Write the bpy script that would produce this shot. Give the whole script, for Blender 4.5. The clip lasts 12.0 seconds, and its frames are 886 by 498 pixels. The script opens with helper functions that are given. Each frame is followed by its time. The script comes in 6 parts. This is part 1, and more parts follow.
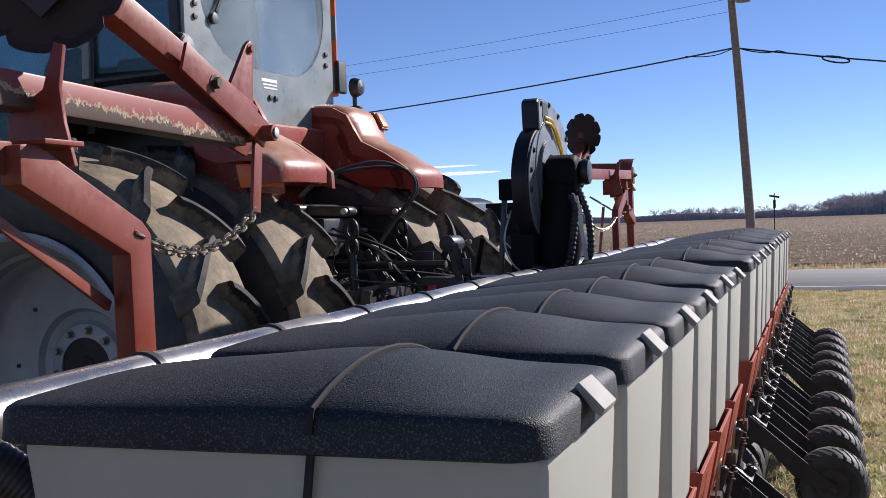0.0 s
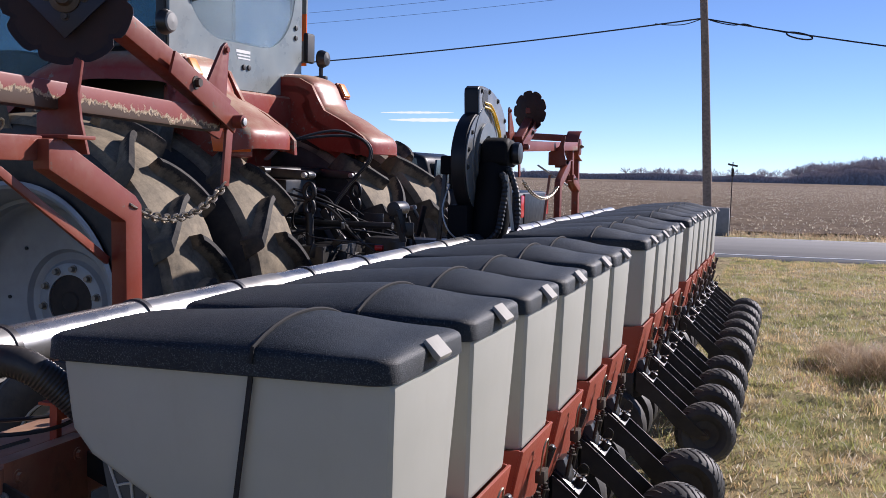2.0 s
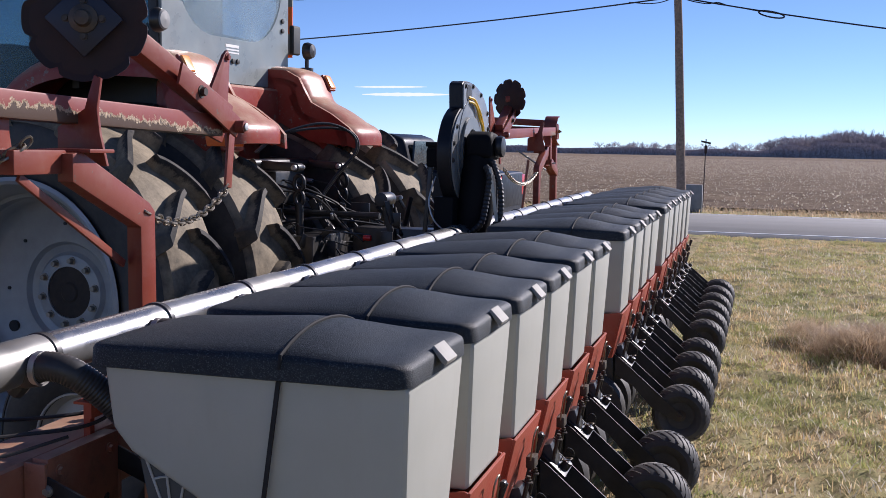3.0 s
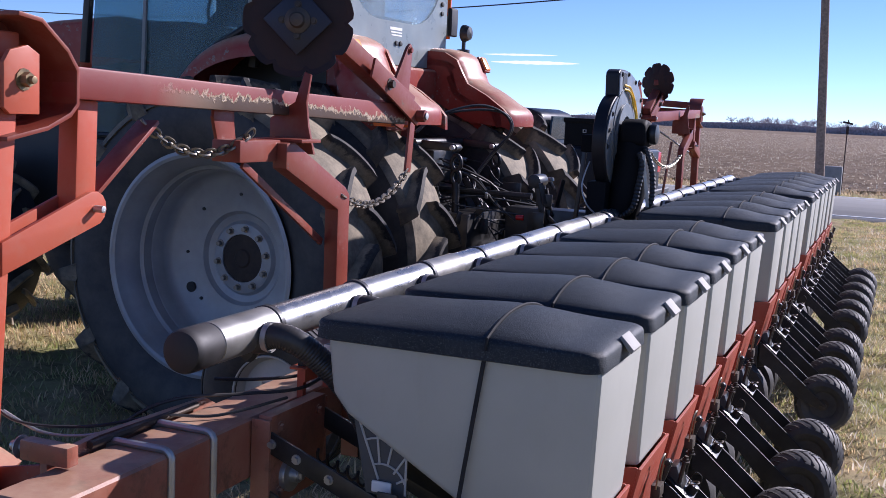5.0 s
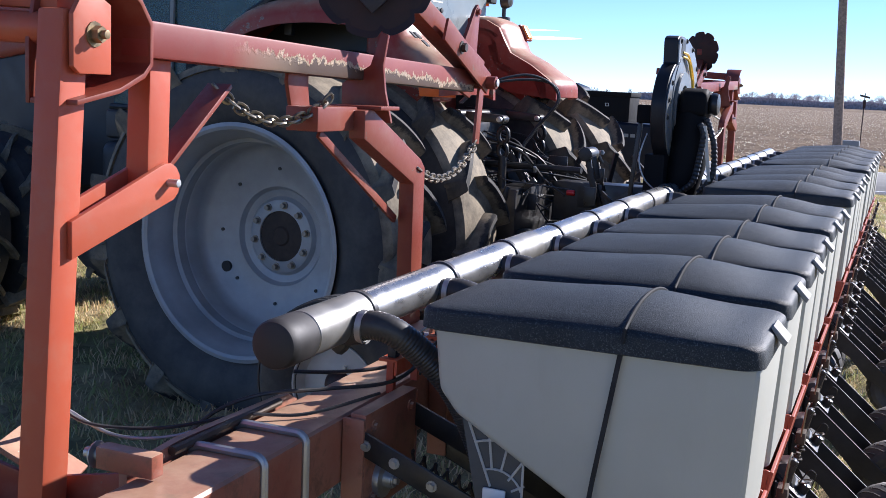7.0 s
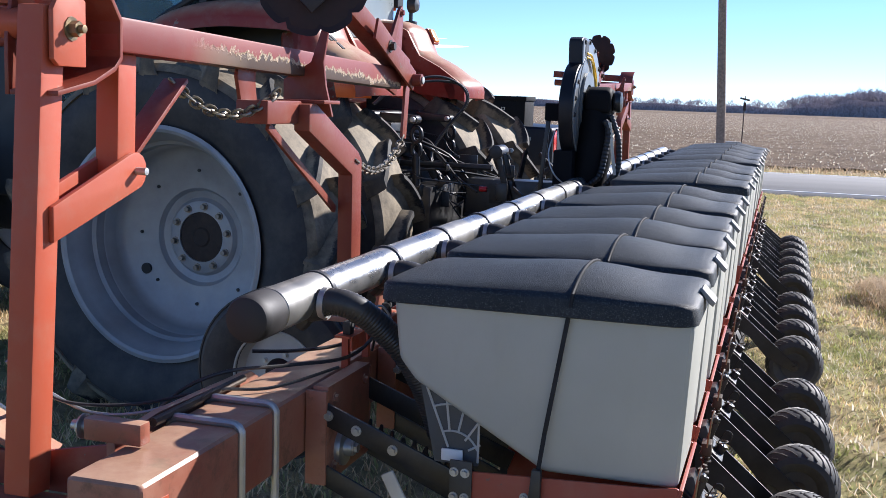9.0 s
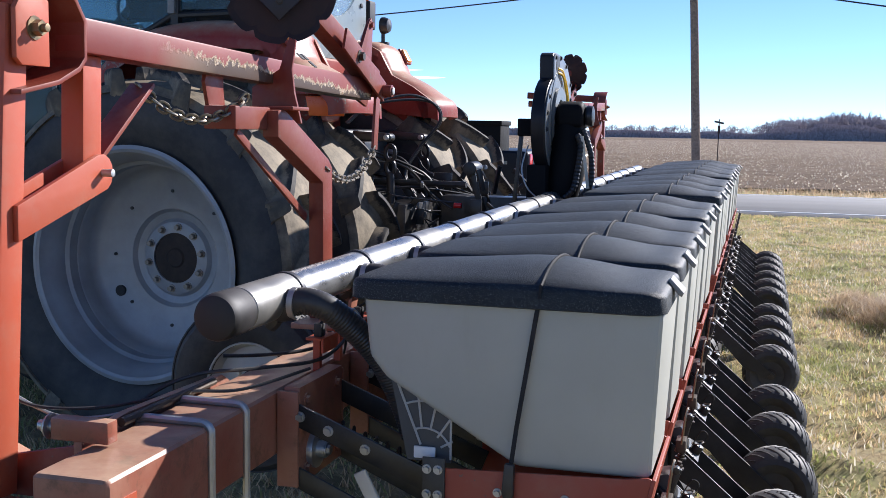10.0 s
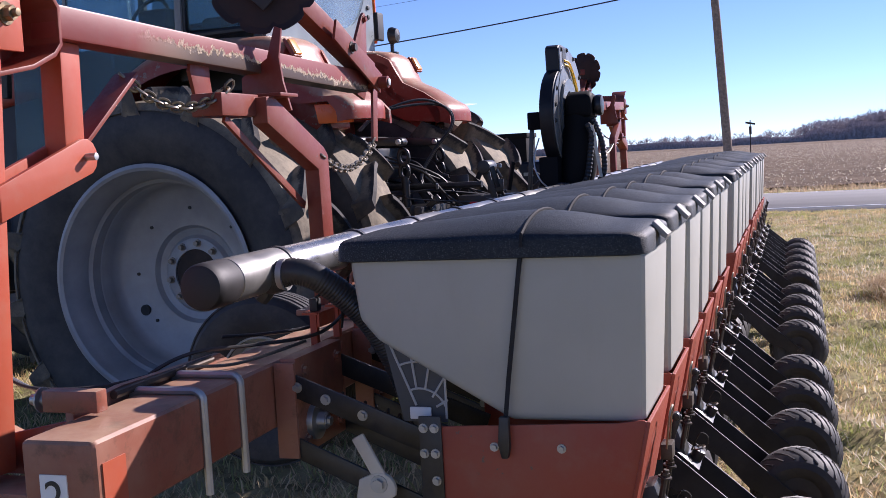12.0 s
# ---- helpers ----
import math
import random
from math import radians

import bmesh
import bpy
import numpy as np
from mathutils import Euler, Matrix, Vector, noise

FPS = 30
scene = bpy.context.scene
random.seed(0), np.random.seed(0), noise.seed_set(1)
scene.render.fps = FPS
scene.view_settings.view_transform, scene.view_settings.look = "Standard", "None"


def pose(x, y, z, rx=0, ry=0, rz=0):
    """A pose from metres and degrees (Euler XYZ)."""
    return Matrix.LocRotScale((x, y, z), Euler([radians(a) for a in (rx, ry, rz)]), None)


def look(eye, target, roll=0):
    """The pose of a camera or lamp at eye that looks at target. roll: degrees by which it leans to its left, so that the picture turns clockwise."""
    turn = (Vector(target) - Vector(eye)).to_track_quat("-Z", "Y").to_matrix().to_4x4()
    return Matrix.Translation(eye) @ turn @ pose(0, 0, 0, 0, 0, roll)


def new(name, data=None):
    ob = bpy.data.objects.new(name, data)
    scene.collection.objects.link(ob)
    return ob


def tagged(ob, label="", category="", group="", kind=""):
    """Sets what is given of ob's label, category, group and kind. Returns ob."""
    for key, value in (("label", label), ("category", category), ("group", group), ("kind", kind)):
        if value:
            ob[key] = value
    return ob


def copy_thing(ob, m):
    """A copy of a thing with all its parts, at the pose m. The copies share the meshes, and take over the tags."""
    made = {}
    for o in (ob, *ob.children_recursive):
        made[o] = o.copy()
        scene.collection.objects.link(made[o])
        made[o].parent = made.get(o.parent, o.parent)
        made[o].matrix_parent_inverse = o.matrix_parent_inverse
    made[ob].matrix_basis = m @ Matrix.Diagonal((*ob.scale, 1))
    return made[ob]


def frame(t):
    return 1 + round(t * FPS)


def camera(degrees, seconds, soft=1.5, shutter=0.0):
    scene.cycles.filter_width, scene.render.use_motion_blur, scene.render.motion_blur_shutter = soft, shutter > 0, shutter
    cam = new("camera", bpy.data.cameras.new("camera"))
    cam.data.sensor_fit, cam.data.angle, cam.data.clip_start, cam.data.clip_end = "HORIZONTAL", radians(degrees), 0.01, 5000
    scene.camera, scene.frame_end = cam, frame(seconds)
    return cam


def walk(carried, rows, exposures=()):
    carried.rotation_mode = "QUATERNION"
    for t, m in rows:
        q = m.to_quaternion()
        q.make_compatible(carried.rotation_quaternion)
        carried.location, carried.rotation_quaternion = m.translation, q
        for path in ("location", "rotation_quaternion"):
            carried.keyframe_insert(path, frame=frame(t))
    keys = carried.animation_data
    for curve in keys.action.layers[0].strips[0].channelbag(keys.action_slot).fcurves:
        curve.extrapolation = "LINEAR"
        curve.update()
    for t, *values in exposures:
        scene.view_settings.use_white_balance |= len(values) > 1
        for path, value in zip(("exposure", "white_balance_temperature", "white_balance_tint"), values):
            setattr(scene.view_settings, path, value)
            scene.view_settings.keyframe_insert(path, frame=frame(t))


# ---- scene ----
cam = camera(43.5, 12.0, soft=0.5)
PATH = [
    (0, (0.278, -1.467, 1.441), (-0.38, 0.421, 1.397), -1.95),
    (0.5, (0.398, -1.685, 1.426), (-0.214, 0.217, 1.346), -2.35),
    (1, (0.437, -1.945, 1.454), (-0.114, -0.025, 1.352), -2.85),
    (1.5, (0.544, -2.109, 1.533), (-0.023, -0.194, 1.43), -1.20),
    (2, (0.679, -2.187, 1.574), (0.075, -0.286, 1.434), 1.24),
    (2.5, (0.697, -2.321, 1.631), (0.139, -0.407, 1.466), 1.08),
    (4.5, (0.594, -2.702, 1.758), (-0.05, -0.823, 1.52), 2.76),
    (5, (0.598, -2.777, 1.775), (-0.163, -0.945, 1.527), 2.66),
    (5.5, (0.542, -2.76, 1.803), (-0.26, -0.951, 1.513), 2.95),
    (6, (0.387, -2.62, 1.762), (-0.437, -0.824, 1.452), 2.97),
    (6.5, (0.262, -2.526, 1.768), (-0.568, -0.731, 1.47), 2.35),
    (7, (0.21, -2.572, 1.726), (-0.551, -0.746, 1.435), 2.53),
    (9, (0.141, -2.827, 1.674), (-0.44, -0.933, 1.405), 1.90),
    (9.5, (0.157, -2.826, 1.63), (-0.407, -0.922, 1.391), 1.52),
    (10, (0.174, -2.829, 1.588), (-0.376, -0.918, 1.374), 0.93),
    (10.5, (0.193, -2.837, 1.539), (-0.352, -0.922, 1.348), 0.48),
    (11, (0.214, -2.841, 1.499), (-0.323, -0.922, 1.33), -0.08),
    (11.5, (0.235, -2.85, 1.448), (-0.309, -0.932, 1.292), -1.09),
    (12, (0.322, -2.812, 1.413), (-0.301, -0.919, 1.249), -3.18),
]
walk(cam, [(t, look(eye, target, roll)) for t, eye, target, roll in PATH], [(0, 0.48, 6180, 19), (1.0, 0.48, 6180, 21), (2.5, 0.46, 6020, 21), (4.5, 0.60, 5780, 25), (5.0, 0.64, 5640, 26), (5.5, 0.80, 5520, 26), (6.0, 0.98, 5540, 22), (7.0, 1.06, 5760, 17), (9.0, 1.06, 5870, 15), (10.0, 0.96, 5850, 15), (10.5, 0.78, 5850, 18), (11.5, 0.64, 5920, 24), (12.0, 0.76, 5990, 28)])

# ---------------------------------------------------------------- light
SUN = Vector((0.95, 1.4, 0.95)).normalized()
world = bpy.data.worlds.new("sky_world")
scene.world = world
world.use_nodes = True
wn = world.node_tree.nodes
sky = wn.new("ShaderNodeTexSky")
sky.sky_type = 'NISHITA'
sky.sun_disc = False
sky.sun_elevation = math.asin(SUN.z)
sky.sun_rotation = math.atan2(SUN.x, SUN.y)
sky.altitude = 2600
sky.air_density, sky.dust_density, sky.ozone_density = 0.68, 0.0, 4.0
wn["Background"].inputs[1].default_value = 0.090
world.node_tree.links.new(sky.outputs[0], wn["Background"].inputs[0])
sun_data = bpy.data.lights.new("sun", 'SUN')
sun_data.energy, sun_data.angle, sun_data.color = 5.0, radians(0.55), (1.0, 0.93, 0.82)
sun = new("sun", sun_data)
sun.matrix_world = look(SUN * 50, (0, 0, 0))


# ---------------------------------------------------------------- materials
class Nodes:
    """Small writer for node materials."""

    def __init__(self, name):
        self.mat = bpy.data.materials.new(name)
        self.mat.use_nodes = True
        self.t = self.mat.node_tree
        self.bsdf = self.t.nodes["Principled BSDF"]
        self.co = self.t.nodes.new("ShaderNodeTexCoord").outputs["Object"]

    def link(self, a, b):
        self.t.links.new(a, b)

    def noise(self, scale, detail=4.0, rough=0.55, vec=None, stretch=None):
        n = self.t.nodes.new("ShaderNodeTexNoise")
        n.inputs["Scale"].default_value, n.inputs["Detail"].default_value, n.inputs["Roughness"].default_value = scale, detail, rough
        v = vec or self.co
        if stretch:
            m = self.t.nodes.new("ShaderNodeMapping")
            m.inputs["Scale"].default_value = stretch
            self.link(v, m.inputs[0])
            v = m.outputs[0]
        self.link(v, n.inputs["Vector"])
        return n.outputs["Fac"]

    def voronoi(self, scale):
        n = self.t.nodes.new("ShaderNodeTexVoronoi")
        n.inputs["Scale"].default_value = scale
        self.link(self.co, n.inputs["Vector"])
        return n.outputs["Distance"]

    def ramp(self, fac, lo, hi, a=0.0, b=1.0):
        n = self.t.nodes.new("ShaderNodeMapRange")
        n.inputs[1].default_value, n.inputs[2].default_value, n.inputs[3].default_value, n.inputs[4].default_value = lo, hi, a, b
        self.link(fac, n.inputs[0])
        return n.outputs[0]

    def mix(self, fac, a, b):
        n = self.t.nodes.new("ShaderNodeMix")
        n.data_type = 'RGBA'
        for val, sock in ((a, n.inputs[6]), (b, n.inputs[7])):
            if isinstance(val, tuple):
                sock.default_value = (*val, 1)
            else:
                self.link(val, sock)
        if isinstance(fac, float):
            n.inputs[0].default_value = fac
        else:
            self.link(fac, n.inputs[0])
        return n.outputs[2]

    def math(self, op, a, b):
        n = self.t.nodes.new("ShaderNodeMath")
        n.operation = op
        for val, sock in ((a, n.inputs[0]), (b, n.inputs[1])):
            if isinstance(val, (int, float)):
                sock.default_value = val
            else:
                self.link(val, sock)
        return n.outputs[0]

    def rand(self):
        return self.t.nodes.new("ShaderNodeObjectInfo").outputs["Random"]

    def island(self):
        return self.t.nodes.new("ShaderNodeNewGeometry").outputs["Random Per Island"]

    def up(self):
        g = self.t.nodes.new("ShaderNodeNewGeometry")
        s = self.t.nodes.new("ShaderNodeSeparateXYZ")
        self.link(g.outputs["Normal"], s.inputs[0])
        return s.outputs[2]

    def bump(self, fac, strength, dist):
        n = self.t.nodes.new("ShaderNodeBump")
        n.inputs["Strength"].default_value, n.inputs["Distance"].default_value = strength, dist
        self.link(fac, n.inputs["Height"])
        old = self.bsdf.inputs["Normal"]
        if old.is_linked:
            self.link(old.links[0].from_socket, n.inputs["Normal"])
        self.link(n.outputs[0], old)

    def done(self, colour, rough=0.5, metal=0.0, spec=0.5, coat=0.0):
        for val, key in ((colour, "Base Color"), (rough, "Roughness"), (metal, "Metallic"), (spec, "Specular IOR Level"), (coat, "Coat Weight")):
            sock = self.bsdf.inputs[key]
            if isinstance(val, tuple):
                sock.default_value = (*val, 1)
            elif isinstance(val, (int, float)):
                sock.default_value = val
            else:
                self.link(val, sock)
        return self.mat


def painted(name, base, faded, chip=(0.16, 0.12, 0.09), chips=0.62, rough=0.42, lying=0.0):
    """Old enamel paint: faded patches, dust, small chips; lying tints upward faces for dust and sun sheen."""
    n = Nodes(name)
    big, fine = n.noise(2.2, 5), n.noise(46, 6, 0.7)
    c = n.mix(n.ramp(big, 0.35, 0.7), base, faded)
    c = n.mix(n.ramp(n.noise(11, 6, 0.65), 0.5, 0.78, 0, 0.22), c, (0.33, 0.24, 0.17))
    c = n.mix(n.ramp(n.math('MULTIPLY', n.noise(16, 8, 0.75), n.ramp(big, 0.3, 0.6, 0.75, 1.1)), chips, chips + 0.02), c, chip)
    if lying:
        # tan where faces look up: dust and a painted sheen of sun
        c = n.mix(n.math('MULTIPLY', n.ramp(n.up(), 0.25, 0.9), n.ramp(n.noise(4, 7, 0.7), 0.3, 0.65, 0.2 * lying, lying)), c, (0.50, 0.36, 0.24))
    n.bump(fine, 0.12, 0.002)
    return n.done(c, n.ramp(fine, 0.3, 0.7, rough - 0.08, rough + 0.16), spec=0.3)


def dusty_sunlit_bar(name):
    """Brown-red bar paint, its upper side tan from dust and painted sunlight."""
    n = Nodes(name)
    big = n.noise(2.4, 6, 0.65)
    c = n.mix(n.ramp(big, 0.35, 0.68), (0.26, 0.078, 0.046), (0.36, 0.185, 0.12))
    c = n.mix(n.ramp(n.noise(13, 8, 0.75), 0.52, 0.66, 0, 0.7), c, (0.12, 0.062, 0.036))
    # tan on upward faces: settled dust, plus sunlight put into the colour
    dust_and_sun = n.math('MULTIPLY', n.ramp(n.up(), 0.5, 0.95), n.ramp(n.noise(3.5, 7, 0.7), 0.3, 0.62, 0.08, 0.62))
    c = n.mix(dust_and_sun, c, (0.62, 0.44, 0.28))
    n.bump(n.noise(46, 6, 0.7), 0.2, 0.002)
    return n.done(c, n.ramp(big, 0.3, 0.7, 0.36, 0.55), spec=0.45)


def plain(name, colour, rough=0.5, metal=0.0, vary=0.25, scale=9, bump=0.1, dust=0.0, coat=0.0, spec=0.5):
    n = Nodes(name)
    f = n.noise(scale, 6, 0.6)
    dark = tuple(v * (1 - vary) for v in colour)
    light = tuple(min(1, v * (1 + vary)) for v in colour)
    c = n.mix(n.ramp(f, 0.3, 0.7), dark, light)
    if dust:
        c = n.mix(n.ramp(n.noise(scale * 0.6, 7, 0.7), 0.42, 0.75, 0, dust), c, (0.30, 0.25, 0.18))
    n.bump(n.noise(scale * 9, 4), bump, 0.001)
    return n.done(c, n.ramp(f, 0.3, 0.7, max(0.02, rough - 0.07), rough + 0.1), metal, spec, coat)


RED = painted("red_paint", (0.195, 0.035, 0.021), (0.25, 0.072, 0.043), chips=0.66, rough=0.36)
RED_BRIGHT = painted("orange_red_paint", (0.44, 0.080, 0.036), (0.42, 0.108, 0.055), chips=0.69)
RED_UNIT = painted("dull_unit_paint", (0.33, 0.062, 0.034), (0.34, 0.105, 0.065), chips=0.66)
RED_BAR = dusty_sunlit_bar("dusty_sunlit_toolbar_paint")
RED_BODY = painted("tractor_red", (0.27, 0.028, 0.017), (0.31, 0.075, 0.045), chip=(0.25, 0.18, 0.13), chips=0.60, rough=0.36, lying=0.95)
ORANGE = plain("orange_reflector", (1.0, 0.17, 0.02), 0.3, vary=0.1)
AMBER = plain("amber_lens", (0.95, 0.30, 0.05), 0.2, vary=0.1)
RED_LENS = plain("red_lens", (0.55, 0.02, 0.02), 0.15, vary=0.1)
BLACK_STEEL = plain("black_steel", (0.018, 0.018, 0.019), 0.34, vary=0.5, dust=0.12)
BLACK_BAR = plain("black_bar", (0.012, 0.012, 0.014), 0.38, vary=0.4, dust=0.12, bump=0.015)
DARK_IRON = plain("dark_iron", (0.05, 0.04, 0.035), 0.5, 0.6, vary=0.5, dust=0.3)
RUST = plain("rusty_disc_steel", (0.030, 0.014, 0.011), 0.6, 0.2, vary=0.55)
STEEL = plain("galvanised_steel", (0.45, 0.45, 0.44), 0.45, 0.85, vary=0.2)
CHAIN = plain("chain_steel", (0.25, 0.215, 0.165), 0.34, 0.8, vary=0.4)
GREY_RIM = plain("silver_rim_paint", (0.33, 0.335, 0.34), 0.42, 0.15, vary=0.2, scale=4, dust=0.3)
RUBBER_HOSE = plain("black_rubber_hose", (0.022, 0.022, 0.023), 0.40, vary=0.3, dust=0.16)
# the fin plate's shade is put into its dark grey; the ribs stay pale
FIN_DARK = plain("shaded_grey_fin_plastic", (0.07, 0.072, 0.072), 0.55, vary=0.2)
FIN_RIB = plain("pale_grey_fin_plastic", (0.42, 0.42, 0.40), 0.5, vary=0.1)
GREY_PLASTIC = plain("grey_plastic", (0.22, 0.225, 0.22), 0.5, vary=0.15)
CREAM = plain("cream_plastic", (0.6, 0.55, 0.45), 0.5, vary=0.1)
YELLOW = plain("yellow_hose", (0.75, 0.48, 0.04), 0.4, vary=0.15)
BLUE_PLATE = plain("blue_black_plate", (0.010, 0.012, 0.028), 0.4, vary=0.3)
BLOWER_GREY = plain("blower_housing_plastic", (0.009, 0.010, 0.014), 0.4, vary=0.3, scale=4, dust=0.05, spec=0.3)
BLOWER_FACE = plain("blower_face_sheet", (0.17, 0.185, 0.195), 0.36, 0.1, vary=0.3, scale=5, dust=0.2)
CORD = plain("dull_black_strap_rubber", (0.030, 0.030, 0.031), 0.8, vary=0.3, spec=0.2)
LATCH = plain("pale_latch_plastic", (0.31, 0.30, 0.27), 0.7, vary=0.12, scale=30)
NAVY = plain("navy_car_paint", (0.006, 0.008, 0.014), 0.4, vary=0.2, spec=0.25)
CHROME = plain("chrome", (0.75, 0.75, 0.76), 0.12, 1.0, vary=0.05)
WHITE_PAINT = plain("white_sticker", (0.8, 0.8, 0.78), 0.5, vary=0.05)
BRONZE = plain("tarnished_bronze_bolt", (0.22, 0.16, 0.085), 0.45, 0.6, vary=0.4, scale=30)
MATT_BLACK = plain("matt_black_box_paint", (0.006, 0.006, 0.007), 0.7, vary=0.3, spec=0.15)
INK = plain("black_print", (0.02, 0.02, 0.02), 0.5, vary=0.1)
INTERIOR = plain("cab_interior_trim", (0.05, 0.052, 0.055), 0.6, vary=0.3)


def lid_material():
    n = Nodes("textured_black_lid_plastic")
    fine, grain = n.noise(420, 2, 0.5), n.noise(900, 2, 0.6)
    c = n.mix(n.ramp(n.noise(5, 6, 0.7), 0.35, 0.75), (0.0105, 0.0150, 0.0195), (0.021, 0.029, 0.036))
    c = n.mix(n.ramp(n.noise(14, 8, 0.8), 0.56, 0.80, 0, 0.16), c, (0.17, 0.16, 0.14))
    # fine pale speckle painted in for the sun's glints on the grain
    c = n.mix(n.ramp(n.noise(300, 4, 0.8), 0.55, 0.64, 0, 0.55), c, (0.20, 0.215, 0.22))
    n.bump(fine, 0.9, 0.0016)
    n.bump(n.noise(5, 3), 0.2, 0.015)
    return n.done(c, n.ramp(grain, 0.3, 0.7, 0.44, 0.68), spec=0.30)


def hopper_material():
    n = Nodes("grey_white_hopper_plastic")
    c = n.mix(n.ramp(n.noise(2.5, 5), 0.3, 0.7), (0.390, 0.395, 0.352), (0.450, 0.453, 0.408))
    c = n.mix(n.ramp(n.noise(9, 8, 0.75, stretch=(1, 1, 0.25)), 0.52, 0.8, 0, 0.3), c, (0.34, 0.31, 0.26))
    n.bump(n.noise(160, 3), 0.12, 0.001)
    return n.done(c, 0.5, spec=0.4)


def tyre_material():
    """Lug tops worn to dark rubber, tan dust in the gaps between them."""
    n = Nodes("dusty_tyre_rubber")
    s = n.t.nodes.new("ShaderNodeSeparateXYZ")
    n.link(n.co, s.inputs[0])
    r = n.math('SQRT', n.math('ADD', n.math('MULTIPLY', s.outputs[0], s.outputs[0]), n.math('MULTIPLY', s.outputs[2], s.outputs[2])), 0)
    dust = n.mix(n.ramp(n.noise(6, 7, 0.7), 0.35, 0.62), (0.10, 0.082, 0.056), (0.29, 0.235, 0.158))
    dark = n.mix(n.ramp(n.noise(9, 7, 0.7), 0.45, 0.7), (0.024, 0.023, 0.023), (0.072, 0.065, 0.055))
    edge = n.math('ADD', r, n.ramp(n.noise(14, 6, 0.7), 0.2, 0.8, -0.035, 0.035))
    c = n.mix(n.ramp(edge, 1.065, 1.085), dust, dark)
    side = n.math('ADD', n.math('ABSOLUTE', s.outputs[1], 0), n.ramp(n.noise(11, 6, 0.7), 0.2, 0.8, -0.02, 0.02))
    c = n.mix(n.ramp(side, 0.225, 0.258, 0, 0.8), c, (0.07, 0.066, 0.06))
    c = n.mix(n.ramp(n.noise(44, 6, 0.7), 0.56, 0.7, 0, 0.4), c, (0.09, 0.075, 0.055))
    n.bump(n.noise(70, 5), 0.25, 0.003)
    return n.done(c, 0.75, spec=0.28)


def small_tyre_material():
    n = Nodes("dusty_rib_rubber")
    c = n.mix(n.ramp(n.noise(22, 7, 0.7), 0.4, 0.7), (0.034, 0.032, 0.031), (0.17, 0.145, 0.115))
    n.bump(n.noise(120, 4), 0.2, 0.001)
    return n.done(c, 0.5, spec=0.4)


def peeling_material():
    """Red tube paint, flaking along its lower edge over brown rust."""
    n = Nodes("flaking_red_paint")
    s = n.t.nodes.new("ShaderNodeSeparateXYZ")
    n.link(n.co, s.inputs[0])
    rel = n.math('SUBTRACT', s.outputs[2], n.math('SUBTRACT', 1.808, n.math('MULTIPLY', s.outputs[1], 0.0349)))
    ragged = n.noise(34, 6, 0.7)
    wave = n.noise(5, 3, 0.5)
    e = n.math('ADD', rel, n.math('ADD', n.ramp(ragged, 0.3, 0.7, -0.02, 0.02), n.ramp(wave, 0.3, 0.7, -0.012, 0.018)))
    onset = n.ramp(s.outputs[1], 0.0, 0.35, 0.0, 1.0)
    c = n.mix(n.ramp(n.noise(2.2, 5), 0.35, 0.7), (0.215, 0.034, 0.024), (0.29, 0.072, 0.05))
    c = n.mix(n.ramp(n.noise(9, 7, 0.7), 0.5, 0.75, 0, 0.4), c, (0.20, 0.07, 0.05))
    c = n.mix(n.math('MULTIPLY', n.ramp(e, -0.004, -0.008), onset), c, (0.50, 0.38, 0.25))
    c = n.mix(n.math('MULTIPLY', n.ramp(e, -0.016, -0.020), onset), c, (0.085, 0.05, 0.032))
    n.bump(n.math('MULTIPLY', n.ramp(e, -0.022, -0.006), onset), 0.8, 0.004)
    n.bump(n.noise(46, 6, 0.7), 0.15, 0.002)
    return n.done(c, 0.45, spec=0.45)


def sidewall_material():
    n = Nodes("dark_sidewall_rubber")
    c = n.mix(n.ramp(n.noise(4, 7, 0.7), 0.4, 0.75), (0.034, 0.034, 0.036), (0.090, 0.083, 0.072))
    n.bump(n.noise(60, 5), 0.2, 0.002)
    return n.done(c, 0.62, spec=0.35)


def glass_material(name, tint, rough=0.03, clear=0.82):
    n = Nodes(name)
    n.done(tint, rough)
    n.link(n.ramp(n.noise(2.5, 6, 0.6), 0.3, 0.7, clear - 0.1, min(1.0, clear + 0.1)), n.bsdf.inputs["Transmission Weight"])
    n.bsdf.inputs["IOR"].default_value = 1.2
    return n.mat


PEEL, RIB = peeling_material(), small_tyre_material()
LID, HOPPER, TREAD, SIDEWALL = lid_material(), hopper_material(), tyre_material(), sidewall_material()
GLASS = glass_material("tinted_cab_glass", (0.70, 0.84, 0.89))
CAR_GLASS = plain("dark_car_glass", (0.03, 0.045, 0.055), 0.05, vary=0.1)
def pipe_material():
    """Bright steel gone dull: blotches of grey film, dust on top, uneven gloss."""
    n = Nodes("dulled_steel_pipe")
    film = n.noise(7, 8, 0.75, stretch=(1, 0.4, 1))
    c = n.mix(n.ramp(n.noise(3, 6, 0.65), 0.35, 0.7), (0.34, 0.345, 0.35), (0.50, 0.50, 0.49))
    c = n.mix(n.ramp(film, 0.48, 0.66, 0, 0.5), c, (0.22, 0.205, 0.175))
    c = n.mix(n.ramp(n.noise(90, 5, 0.7), 0.60, 0.70, 0, 0.5), c, (0.06, 0.055, 0.05))
    n.bump(n.noise(9, 5, 0.6), 0.12, 0.004)
    return n.done(c, n.ramp(film, 0.38, 0.66, 0.24, 0.46), n.ramp(film, 0.45, 0.7, 0.85, 0.45))


PIPE = pipe_material()
